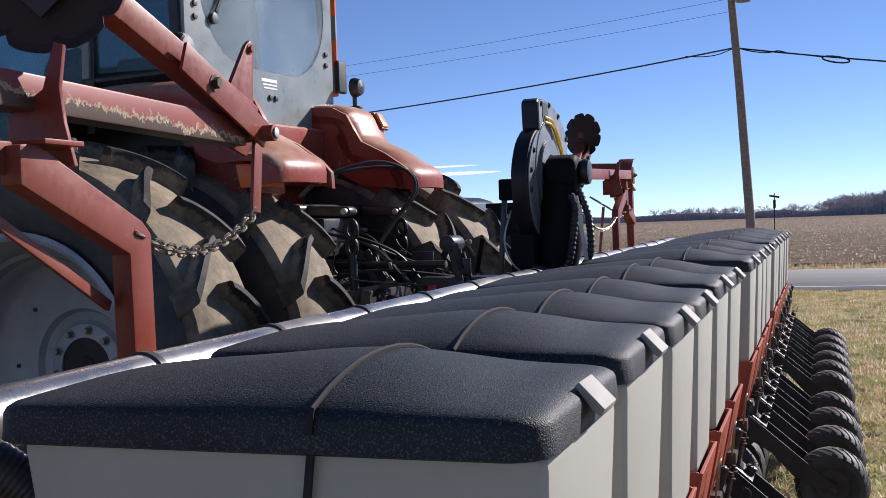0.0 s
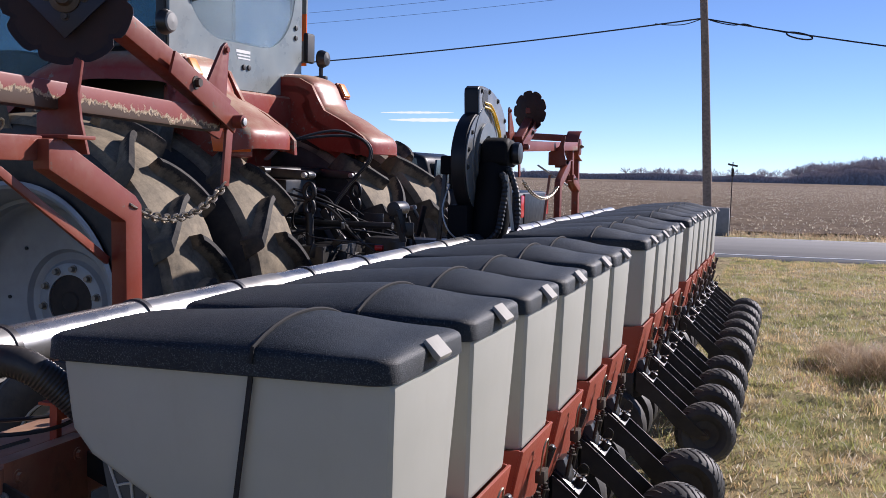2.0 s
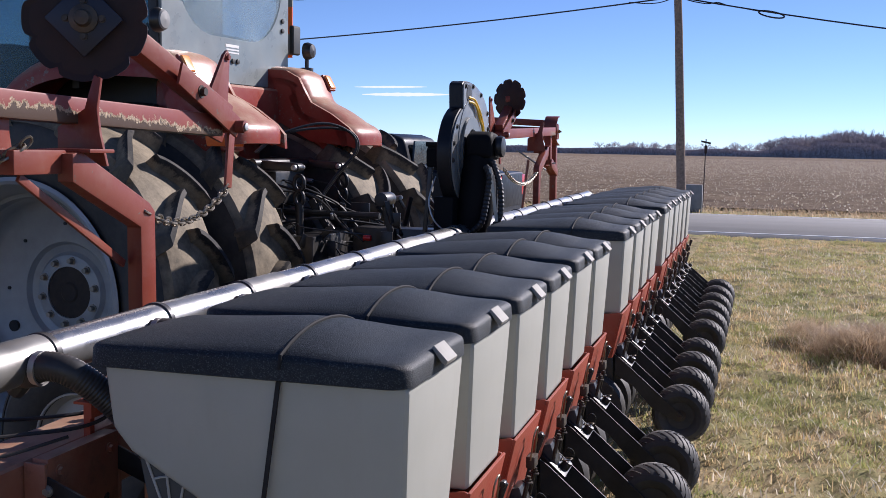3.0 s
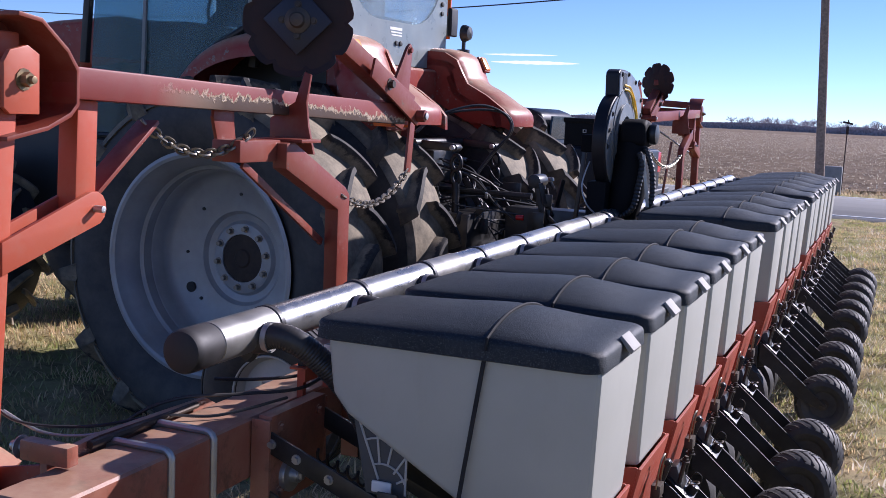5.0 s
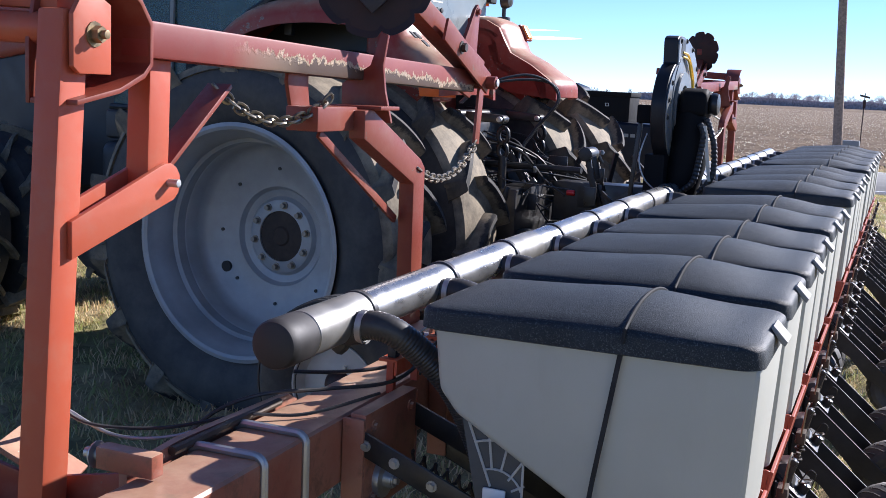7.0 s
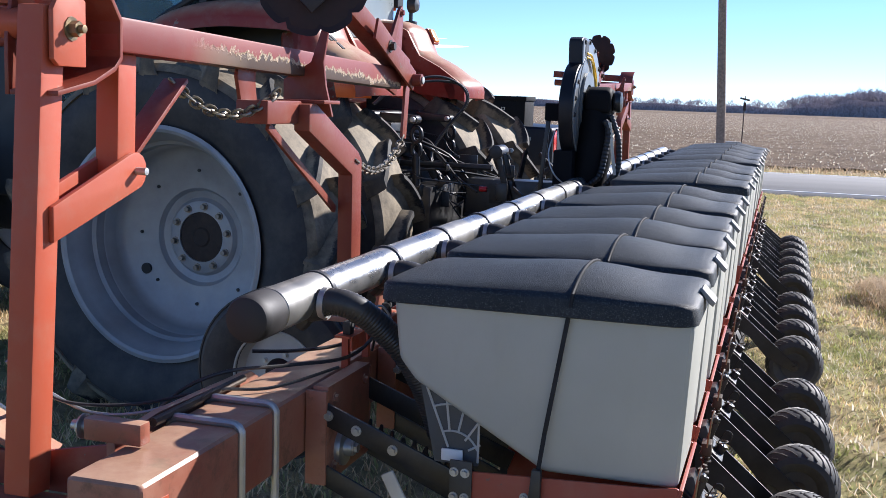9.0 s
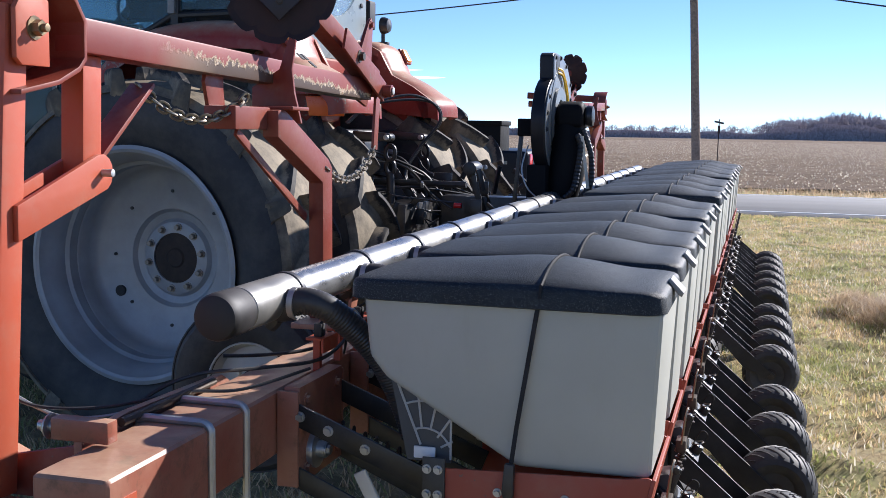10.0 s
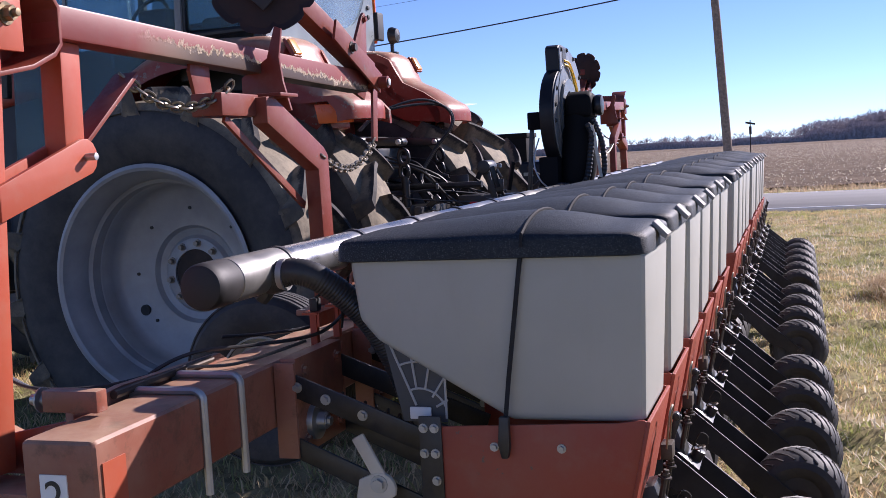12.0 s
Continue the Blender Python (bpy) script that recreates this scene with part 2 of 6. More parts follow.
PIPE_MATT = plain("satin_pipe_sleeve", (0.25, 0.245, 0.23), 0.42, 0.6, vary=0.3, scale=6, dust=0.2)


# ---------------------------------------------------------------- mesh tools
def mesh_of(name, bm, sharp=35):
    bmesh.ops.recalc_face_normals(bm, faces=bm.faces)
    me = bpy.data.meshes.new(name)
    bm.to_mesh(me)
    bm.free()
    for p in me.polygons:
        p.use_smooth = True
    me.set_sharp_from_angle(angle=radians(sharp))
    return me


def part(name, bm, material, parent, label="", m=None, sharp=35):
    """One mesh object under a thing or under a part."""
    me = bm if isinstance(bm, bpy.types.Mesh) else mesh_of(name, bm, sharp)
    if not me.materials:
        me.materials.append(material)
    ob = new(name, me)
    ob.parent = parent
    if m is not None:
        ob.matrix_basis = m
    if label:
        ob["label"] = label
    return ob


def thing(name, label, category, m=None, group="", kind=""):
    ob = new(name)
    ob.empty_display_size = 0.1
    if m is not None:
        ob.matrix_basis = m
    return tagged(ob, label, category, group, kind)


def solo(name, bm, material, label, category, m=None, group="", kind="", sharp=35):
    me = bm if isinstance(bm, bpy.types.Mesh) else mesh_of(name, bm, sharp)
    if not me.materials:
        me.materials.append(material)
    ob = new(name, me)
    if m is not None:
        ob.matrix_basis = m
    return tagged(ob, label, category, group, kind)


def bevel(bm, width, seg=2, angle=30):
    if width > 0:
        bmesh.ops.recalc_face_normals(bm, faces=bm.faces)
        edges = [e for e in bm.edges if len(e.link_faces) == 2 and e.calc_face_angle(0) > radians(angle)]
        bmesh.ops.bevel(bm, geom=edges, offset=width, segments=seg, profile=0.6, affect='EDGES', clamp_overlap=True)
    return bm


def bx(x0, x1, y0, y1, z0, z1, bev=0.0, seg=2):
    bm = bmesh.new()
    m = Matrix.Translation(((x0 + x1) / 2, (y0 + y1) / 2, (z0 + z1) / 2)) @ Matrix.Diagonal((abs(x1 - x0), abs(y1 - y0), abs(z1 - z0), 1))
    bmesh.ops.create_cube(bm, size=1, matrix=m)
    return bevel(bm, bev, seg)


def join(*bms):
    """Joins several bmeshes into the first."""
    a = bms[0]
    for b in bms[1:]:
        tmp = bpy.data.meshes.new("tmp")
        b.to_mesh(tmp)
        b.free()
        a.from_mesh(tmp)
        bpy.data.meshes.remove(tmp)
    return a


def moved(bm, m):
    bmesh.ops.transform(bm, matrix=m, verts=bm.verts)
    return bm


def beam(p0, p1, w, h, bev=0.006, up=(0, 0, 1)):
    """A bar of section w (sideways) by h (along up) from p0 to p1."""
    p0, p1 = Vector(p0), Vector(p1)
    d = p1 - p0
    x = d.normalized()
    y = Vector(up).cross(x)
    if y.length < 1e-4:
        y = Vector((0, 1, 0)).cross(x)
    y.normalize()
    z = x.cross(y)
    m = Matrix((x, y, z)).transposed().to_4x4()
    m.translation = (p0 + p1) / 2
    bm = bx(-d.length / 2, d.length / 2, -w / 2, w / 2, -h / 2, h / 2, bev)
    return moved(bm, m)


AXES = {"xz": ((1, 0, 0), (0, 0, 1), (0, 1, 0)), "yz": ((0, 1, 0), (0, 0, 1), (1, 0, 0)), "xy": ((1, 0, 0), (0, 1, 0), (0, 0, 1))}


def prism(points, plane, d0, d1, bev=0.0, seg=2):
    """A flat outline pushed along the third axis from d0 to d1."""
    a, b, c = (Vector(v) for v in AXES[plane])
    bm = bmesh.new()
    low = [bm.verts.new(a * u + b * v + c * d0) for u, v in points]
    high = [bm.verts.new(a * u + b * v + c * d1) for u, v in points]
    bm.faces.new(low)
    bm.faces.new(list(reversed(high)))
    n = len(points)
    for i in range(n):
        bm.faces.new((low[i], high[i], high[(i + 1) % n], low[(i + 1) % n]))
    return bevel(bm, bev, seg)


def arc(cx, cy, r, a0, a1, n=8):
    return [(cx + r * math.cos(radians(a0 + (a1 - a0) * i / n)), cy + r * math.sin(radians(a0 + (a1 - a0) * i / n))) for i in range(n + 1)]


def smooth_line(points, n=6):
    """Points of a soft curve through the given ones."""
    p = [Vector(v) for v in points]
    out = []
    for i in range(len(p) - 1):
        a, b, c, d = p[max(0, i - 1)], p[i], p[i + 1], p[min(len(p) - 1, i + 2)]
        for k in range(n):
            t = k / n
            out.append(0.5 * (2 * b + (c - a) * t + (2 * a - 5 * b + 4 * c - d) * t * t + (3 * b - a - 3 * c + d) * t ** 3))
    out.append(p[-1])
    return out


def rod(points, r, seg=8, radii=None, closed=False):
    """A round bar swept along points."""
    pts = [Vector(p) for p in points]
    bm = bmesh.new()
    rings = []
    n = len(pts)
    ref = None
    for i, p in enumerate(pts):
        if closed:
            d = (pts[(i + 1) % n] - pts[i - 1]).normalized()
        else:
            d = (pts[min(n - 1, i + 1)] - pts[max(0, i - 1)]).normalized()
        if ref is None:
            ref = d.orthogonal().normalized()
        else:
            ref = (ref - d * ref.dot(d)).normalized()
        side = d.cross(ref)
        rr = radii[i] if radii else r
        rings.append([bm.verts.new(p + (ref * math.cos(2 * math.pi * k / seg) + side * math.sin(2 * math.pi * k / seg)) * rr) for k in range(seg)])
    for i in range(n if closed else n - 1):
        a, b = rings[i], rings[(i + 1) % n]
        for k in range(seg):
            bm.faces.new((a[k], a[(k + 1) % seg], b[(k + 1) % seg], b[k]))
    if not closed:
        bm.faces.new(rings[0])
        bm.faces.new(list(reversed(rings[-1])))
    return bm


def lathe(profile, seg=48, axis="y", centre=(0, 0, 0), closed=True):
    """Turns (radius, along) points about an axis."""
    bm = bmesh.new()
    c = Vector(centre)
    rings = []
    for r, h in profile:
        ring = []
        for k in range(seg):
            a = 2 * math.pi * k / seg
            u, v = r * math.cos(a), r * math.sin(a)
            ring.append(bm.verts.new(c + Vector({"y": (u, h, v), "x": (h, u, v), "z": (u, v, h)}[axis])))
        rings.append(ring)
    n = len(rings)
    for i in range(n if closed else n - 1):
        a, b = rings[i], rings[(i + 1) % n]
        for k in range(seg):
            bm.faces.new((a[k], a[(k + 1) % seg], b[(k + 1) % seg], b[k]))
    if not closed:
        bm.faces.new(rings[0])
        bm.faces.new(list(reversed(rings[-1])))
    return bm


def hexhead(p, axis, r=0.014, h=0.012):
    """A bolt head on a washer."""
    bm = bmesh.new()
    q = Vector(axis).to_track_quat('Z', 'Y').to_matrix().to_4x4()
    q.translation = Vector(p) + Vector(axis).normalized() * h * 0.5
    bmesh.ops.create_cone(bm, cap_ends=True, segments=6, radius1=r, radius2=r * 0.96, depth=h, matrix=q)
    q2 = q.copy()
    q2.translation = Vector(p) + Vector(axis).normalized() * 0.001
    bmesh.ops.create_cone(bm, cap_ends=True, segments=12, radius1=r * 1.5, radius2=r * 1.45, depth=0.004, matrix=q2)
    return bm


def drum(p0, p1, r, seg=20, bev=0.004):
    bm = rod([p0, p1], r, seg)
    return bevel(bm, bev, 2, 40)


# ---------------------------------------------------------------- ground, road, field
def sheet(xs, ys, height):
    bm = bmesh.new()
    grid = [[bm.verts.new((x, y, height(x, y))) for x in xs] for y in ys]
    for j in range(len(ys) - 1):
        for i in range(len(xs) - 1):
            bm.faces.new((grid[j][i], grid[j][i + 1], grid[j + 1][i + 1], grid[j + 1][i]))
    return bm


def grass_ground():
    n = Nodes("dry_winter_lawn")
    g = n.t.nodes.new("ShaderNodeNewGeometry").outputs["Position"]
    big, mid, fine = n.noise(0.35, 5, 0.6, g), n.noise(1.8, 6, 0.65, g), n.noise(26, 6, 0.75, g)
    c = n.mix(n.ramp(mid, 0.36, 0.62), (0.50, 0.37, 0.21), (0.25, 0.27, 0.09))
    c = n.mix(n.ramp(n.noise(0.8, 5, 0.6, g), 0.5, 0.62, 0, 0.75), c, (0.22, 0.25, 0.08))
    c = n.mix(n.ramp(big, 0.45, 0.62, 0, 0.5), c, (0.55, 0.42, 0.27))
    c = n.mix(n.ramp(fine, 0.45, 0.62, 0, 0.55), c, (0.26, 0.20, 0.11))
    c = n.mix(n.ramp(n.noise(4.5, 6, 0.7, g), 0.50, 0.60, 0, 0.6), c, (0.13, 0.10, 0.055))
    n.bump(fine, 0.7, 0.03)
    n.bump(n.noise(110, 5, 0.7, g), 0.6, 0.012)
    return n.done(c, 0.95, spec=0.1)


def field_soil():
    n = Nodes("harvested_field_soil")
    g = n.t.nodes.new("ShaderNodeNewGeometry").outputs["Position"]
    c = n.mix(n.ramp(n.noise(0.5, 6, 0.65, g), 0.35, 0.65), (0.15, 0.108, 0.078), (0.25, 0.188, 0.132))
    straw = n.noise(2.6, 7, 0.8, g, (1.0, 0.6, 1.0))
    c = n.mix(n.ramp(straw, 0.60, 0.68, 0, 0.9), c, (0.50, 0.43, 0.32))
    n.bump(n.noise(2.0, 7, 0.7, g), 1.0, 0.25)
    return n.done(c, 0.95, spec=0.1)


def asphalt():
    n = Nodes("worn_asphalt")
    g = n.t.nodes.new("ShaderNodeNewGeometry").outputs["Position"]
    c = n.mix(n.ramp(n.noise(0.8, 6, 0.65, g, (0.1, 1, 1)), 0.3, 0.7), (0.185, 0.18, 0.172), (0.255, 0.247, 0.235))
    n.bump(n.noise(60, 4, 0.7, g), 0.4, 0.006)
    return n.done(c, 0.75, spec=0.3)


GRASS, SOIL, ASPHALT = grass_ground(), field_soil(), asphalt()
random.seed(4)


def lawn_height(x, y):
    near = max(0.0, 1 - math.hypot(x, y - 5) / 60)
    h = 0.05 * (noise.noise(Vector((x * 0.35, y * 0.35, 0))) + 0.75 * noise.noise(Vector((x * 1.4, y * 1.4, 3)))) * near
    h += 0.075 * near * noise.noise(Vector((x * 3.1, y * 3.1, 8)))
    return h - 0.22


def spread(lo, hi, step, far, growth=1.5):
    k = int((hi - lo) / step)
    out = [lo + (hi - lo) * i / k for i in range(k + 1)]
    a, b, s = lo, hi, step
    while b < far:
        s *= growth
        a, b = a - s, b + s
        out = [a] + out + [b]
    return out


solo("ground", sheet(spread(-12, 10, 0.11, 3000), spread(-6, 23.0, 0.11, 2500), lawn_height), GRASS, "patchy dry lawn with green tufts", "grass", kind="structure")
ROAD0, ROAD1 = 23.2, 31.6
solo("road", prism([(ROAD0, -0.25), (ROAD0 + 0.1, -0.18), ((ROAD0 + ROAD1) / 2, -0.1), (ROAD1 - 0.1, -0.18), (ROAD1, -0.25)], "yz", -800, 800), ASPHALT, "two-lane grey asphalt road with white edge lines", "road", kind="structure")
for y0 in (ROAD0 + 0.42, ROAD1 - 0.6):
    solo("trim", bx(-800, 800, y0, y0 + 0.13, -0.2, -0.163), WHITE_PAINT, "white painted edge line on the road", "road line", kind="structure")


def field_height(x, y):
    return -0.14 + 0.05 * math.sin(y * 8.2) * max(0.0, 1 - y / 130) + 0.05 * noise.noise(Vector((x * 0.7, y * 0.7, 1)))


def field_rows():
    ys = [34.5 + i * 0.19 for i in range(300)]
    s = 0.19
    while ys[-1] < 1400:
        s *= 1.12
        ys.append(ys[-1] + s)
    xs = [-900, -500, -250, -120, -70] + [-45 + i * 0.9 for i in range(75)] + [40, 70, 120, 250, 500, 900]
    return sheet(xs, ys, field_height)


solo("field", field_rows(), SOIL, "bare harvested corn field with pale stalk litter", "field", kind="structure")


# ---------------------------------------------------------------- planter
S = 0.5588                       # row spacing, 22 in
LEAN_ROW = pose(0, 0, 0, 0.355, 0, 0.26)     # the bar rises a little towards the road
# six rows on each wing and four on the middle section
ROWS_Y = [k * S for k in range(6)] + [3.85 + 0.53 * k for k in range(4)] + [6.32 + 0.54 * k for k in range(6)]


def rounded(x0, x1, y0, y1, r, n=5):
    return (arc(x1 - r, y1 - r, r, 0, 90, n) + arc(x0 + r, y1 - r, r, 90, 180, n)
            + arc(x0 + r, y0 + r, r, 180, 270, n) + arc(x1 - r, y0 + r, r, 270, 360, n))


def lid_top(x, y):
    """Height of the crowned lid above its rim."""
    u = (x + 0.425) / 0.395
    v = y / 0.245
    hump = 0.036 * math.exp(-((u - 0.18) / 0.50) ** 2) + 0.012 * math.exp(-((u + 0.6) / 0.5) ** 2)
    return (0.012 + 0.85 * hump) * (1 - abs(v) ** 2.2) * max(0.0, 1 - abs(u) ** 4) - 0.006 * math.exp(-((u - 0.74) / 0.16) ** 2) * (1 - v * v) + 0.004 * (1 - abs(v) ** 2)


def hopper_lid():
    bm = bmesh.new()
    cx, cy = -0.425, 0.0
    corner = rounded(-0.82, -0.03, -0.245, 0.245, 0.05, 6)
    rim = []
    for a, b in zip(corner, corner[1:] + corner[:1]):
        k = max(1, int(math.hypot(b[0] - a[0], b[1] - a[1]) / 0.035))
        rim += [(a[0] + (b[0] - a[0]) * i / k, a[1] + (b[1] - a[1]) * i / k) for i in range(k)]
    rings = []
    for scale, z, crown in ((0.975, 0.0, 0), (1.0, 0.003, 0), (0.994, 0.040, 0), (0.985, 0.047, 0.12), (0.962, 0.052, 0.45), (0.925, 0.054, 0.8), (0.87, 0.055, 1), (0.8, 0.055, 1), (0.72, 0.055, 1), (0.64, 0.055, 1), (0.55, 0.055, 1), (0.45, 0.055, 1), (0.35, 0.055, 1), (0.24, 0.055, 1), (0.12, 0.055, 1)):
        ring = []
        for x, y in rim:
            px, py = cx + (x - cx) * scale, cy + (y - cy) * scale
            if scale < 0.9:
                px = cx + (x - cx) * (scale + 0.0)
            ring.append(bm.verts.new((px, py, z + lid_top(px, py) * crown)))
        rings.append(ring)
    n = len(rim)
    for a, b in zip(rings, rings[1:]):
        for k in range(n):
            bm.faces.new((a[k], a[(k + 1) % n], b[(k + 1) % n], b[k]))
    c = bm.verts.new((cx, cy, 0.055 + lid_top(cx, cy)))
    for k in range(n):
        bm.faces.new((rings[-1][k], rings[-1][(k + 1) % n], c))
    bm.faces.new(list(reversed(rings[0])))
    return bm


def hopper_body():
    out = [(-0.785, 0.42), (-0.772, 0.262), (-0.728, 0.206), (-0.39, 0.0), (-0.056, 0.0), (-0.036, 0.42)]
    bm = prism(out, "xz", -0.222, 0.222)
    bmesh.ops.bisect_plane(bm, geom=bm.verts[:] + bm.edges[:] + bm.faces[:], plane_co=(0, 0, 0.29), plane_no=(0, 0, 1))
    for v in bm.verts:
        v.co.y *= 0.80 + 0.20 * min(1.0, v.co.z / 0.42) ** 0.8
    return bevel(bm, 0.022, 3, 20)


FAN = (-0.632, 0.005)          # where the fin's ribs meet


def fan_point(angle, r):
    return (FAN[0] + r * math.cos(radians(angle)), -0.168, FAN[1] + r * math.sin(radians(angle)))


def fin_ribs():
    """Thin raised ribs: five spokes and two arcs."""
    bits = []
    for angle, r0, r1 in ((112, 0.03, 0.232), (97, 0.07, 0.185), (78, 0.07, 0.165), (56, 0.06, 0.145), (30, 0.05, 0.085)):
        bits.append(rod([fan_point(angle, r0), fan_point(angle, r1)], 0.0034, 6))
    bits.append(rod([fan_point(a, 0.072) for a in range(22, 113, 10)], 0.003, 6))
    bits.append(rod([fan_point(a, 0.142) for a in range(56, 113, 8)], 0.003, 6))
    bits.append(rod([(-0.563, -0.168, 0.115), (-0.563, -0.168, 0.0)], 0.0034, 6))
    return join(*bits)


def fin_plate():
    return prism([(-0.680, -0.01), (-0.726, 0.204), (-0.700, 0.194), (-0.563, 0.114), (-0.563, -0.01)], "xz", -0.165, -0.157)


def strap():
    """A flat strap up the body's face; a thin cord over the lid."""
    bits = []
    side = [(-0.400, -0.212, -0.02), (-0.385, -0.206, 0.11), (-0.335, -0.232, 0.412)]
    for k in (1, -1):
        pts = [(x, y * k, z) for x, y, z in (side if k > 0 else side[1:])]
        for a, b in zip(pts, pts[1:]):
            bits.append(beam(a, Vector(b) + (Vector(b) - Vector(a)).normalized() * 0.003, 0.011, 0.005, 0.001, up=(0.02, -0.7 * k, 0.7)))
    over = [(-0.326, -0.243 + 0.486 * i / 10, 0.467 + lid_top(-0.326, -0.243 + 0.486 * i / 10) + 0.003) for i in range(11)]
    bits.append(rod([(-0.328, -0.2495, 0.44)] + over + [(-0.328, 0.2495, 0.44)], 0.0042, 6))
    return join(*bits)


def hose(points, r, ribs=True, seg=14, step=0.0045, depth=0.94):
    line = smooth_line(points, 14)
    if not ribs:
        return rod(line, r, seg)
    # even steps, ribbed like drainage hose
    dist = [0.0]
    for a, b in zip(line, line[1:]):
        dist.append(dist[-1] + (b - a).length)
    k = int(dist[-1] / step)
    pts, rad, j = [], [], 0
    for i in range(k + 1):
        d = dist[-1] * i / k
        while j < len(line) - 2 and dist[j + 1] < d:
            j += 1
        f = (d - dist[j]) / max(1e-6, dist[j + 1] - dist[j])
        pts.append(line[j].lerp(line[j + 1], f))
        rad.append(r * (1.0 if i % 2 else depth))
    return rod(pts, r, seg, rad)


HZ = 0.75                        # height of the hopper's floor


def hopper_thing():
    t = thing("seed_hopper", "light grey plastic seed hopper with textured black lid", "hopper", group="planter hoppers")
    part("body", hopper_body(), HOPPER, t)
    lid = part("lid", hopper_lid(), LID, t, "black textured plastic lid", m=Matrix.Translation((0, 0, 0.412)), sharp=50)
    part("latch", prism([(-0.044, 0.060), (-0.038, 0.066), (-0.004, 0.031), (-0.010, 0.020), (-0.020, 0.027)], "xz", -0.036, 0.046, 0.002), LATCH, lid, "pale grey folded lid latch")
    part("strap", strap(), CORD, t, "black rubber hold-down strap")
    fin = part("support_fin", fin_plate(), FIN_DARK, t, "grey plastic fin coloured dark as in shade")
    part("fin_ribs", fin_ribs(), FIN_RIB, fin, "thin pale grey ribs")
    part("tag", bx(-0.660, -0.602, -0.176, -0.168, -0.002, 0.030, 0.004), WHITE_PAINT, t, "small white tag")
    part("hook", prism([(-0.410, 0.02), (-0.386, 0.02), (-0.386, -0.06), (-0.392, -0.085), (-0.408, -0.085), (-0.416, -0.05)], "xz", -0.226, -0.206, 0.004), RUBBER_HOSE, t, "black strap hook")
    return t


def press_wheel_parts(t):
    # two arms, wheel and tyre with slanting ribs
    cx, cz = 0.278, 0.180
    prof = [(0.03, -0.05), (0.07, -0.055), (0.085, -0.075), (0.110, -0.086), (0.130, -0.080), (0.143, -0.058), (0.150, -0.022), (0.150, 0.022), (0.143, 0.058), (0.130, 0.080), (0.110, 0.086), (0.085, 0.075), (0.07, 0.055), (0.03, 0.05)]
    prof = [(r * 1.07, h) for r, h in prof]
    w = part("press_wheel", lathe(prof, 36, "y", (cx, 0, cz)), SIDEWALL, t, "black rubber press wheel")
    ribs = []
    for i in range(24):
        a = 2 * math.pi * i / 24
        for s in (-1, 1):
            pts = []
            for k in range(4):
                f = k / 3
                aa = a + s * 0.03 - 0.42 * f
                r = 0.1610 - 0.017 * f * f
                pts.append((cx + r * math.cos(aa), s * (0.004 + 0.070 * f), cz + r * math.sin(aa)))
            ribs.append(rod(pts, 0.0042, 5))
    part("tread_rib", join(*ribs), RIB, w, "dusty raised tread ribs")
    part("hub", lathe([(0.0, -0.05), (0.04, -0.05), (0.04, 0.05), (0.0, 0.05)], 16, "y", (cx, 0, cz), closed=False), DARK_IRON, w)
    for s in (-1, 1):
        y = 0.100 * s
        side = [(-0.09, 0.512), (-0.06, 0.492), (cx - 0.005, cz + 0.028)] + arc(cx, cz, 0.024, 60, -110, 5) + [(0.12, 0.225), (0.02, 0.335), (-0.09, 0.40)]
        part("tail_arm", prism(side, "xz", y - 0.004, y + 0.004, 0.0015, 1), BLACK_BAR, t, "black steel tail arm plate")
        part("axle_nut", hexhead((cx, y + 0.004 * s, cz), (0, s, 0), 0.012), DARK_IRON, t)
    part("tail_plate", join(beam((-0.088, 0, 0.518), (0.0, 0, 0.441), 0.150, 0.008, 0.002), drum((-0.02, 0, 0.452), (0.0, 0, 0.485), 0.020, 14)), BLACK_BAR, t, "black steel cross plate")
    part("grip_ring", rod([(-0.005 + 0.02 * math.cos(a), 0.02 * math.sin(a), 0.492 + 0.004 * math.cos(a)) for a in np.linspace(0, 2 * math.pi, 15)[:-1]], 0.0028, 5, closed=True), CHAIN, t, "small steel ring")
    part("seed_tube_guard", prism([(-0.14, 0.54), (-0.06, 0.56), (-0.03, 0.46), (-0.06, 0.36), (-0.14, 0.34)], "xz", -0.05, 0.05, 0.008), BLACK_STEEL, t)
    for y in (-0.045, 0.06):
        part("stud", join(drum((-0.05, y, 0.50), (-0.03, y, 0.60), 0.008, 8, 0), hexhead((-0.034, y, 0.58), (0.2, 0, 1), 0.012)), DARK_IRON, t, "threaded dark stud")
    part("wire_clip", rod(smooth_line([(-0.02, -0.06, 0.50), (0.01, -0.09, 0.56), (0.03, -0.06, 0.54), (0.02, -0.02, 0.49)], 4), 0.002, 5), INK, t)
    part("lever", join(beam((-0.045, 0.05, 0.60), (-0.005, 0.05, 0.72), 0.010, 0.018, 0.002), drum((-0.012, 0.038, 0.715), (-0.012, 0.062, 0.715), 0.011, 12)), BLACK_STEEL, t, "black adjusting lever")


def cradle_profile():
    return [(-0.57, -0.24), (-0.10, -0.24), (-0.07, -0.13), (-0.05, -0.02)] + arc(-0.062, -0.004, 0.018, 0, 110, 5) + [(-0.12, 0.006), (-0.57, -0.012)]


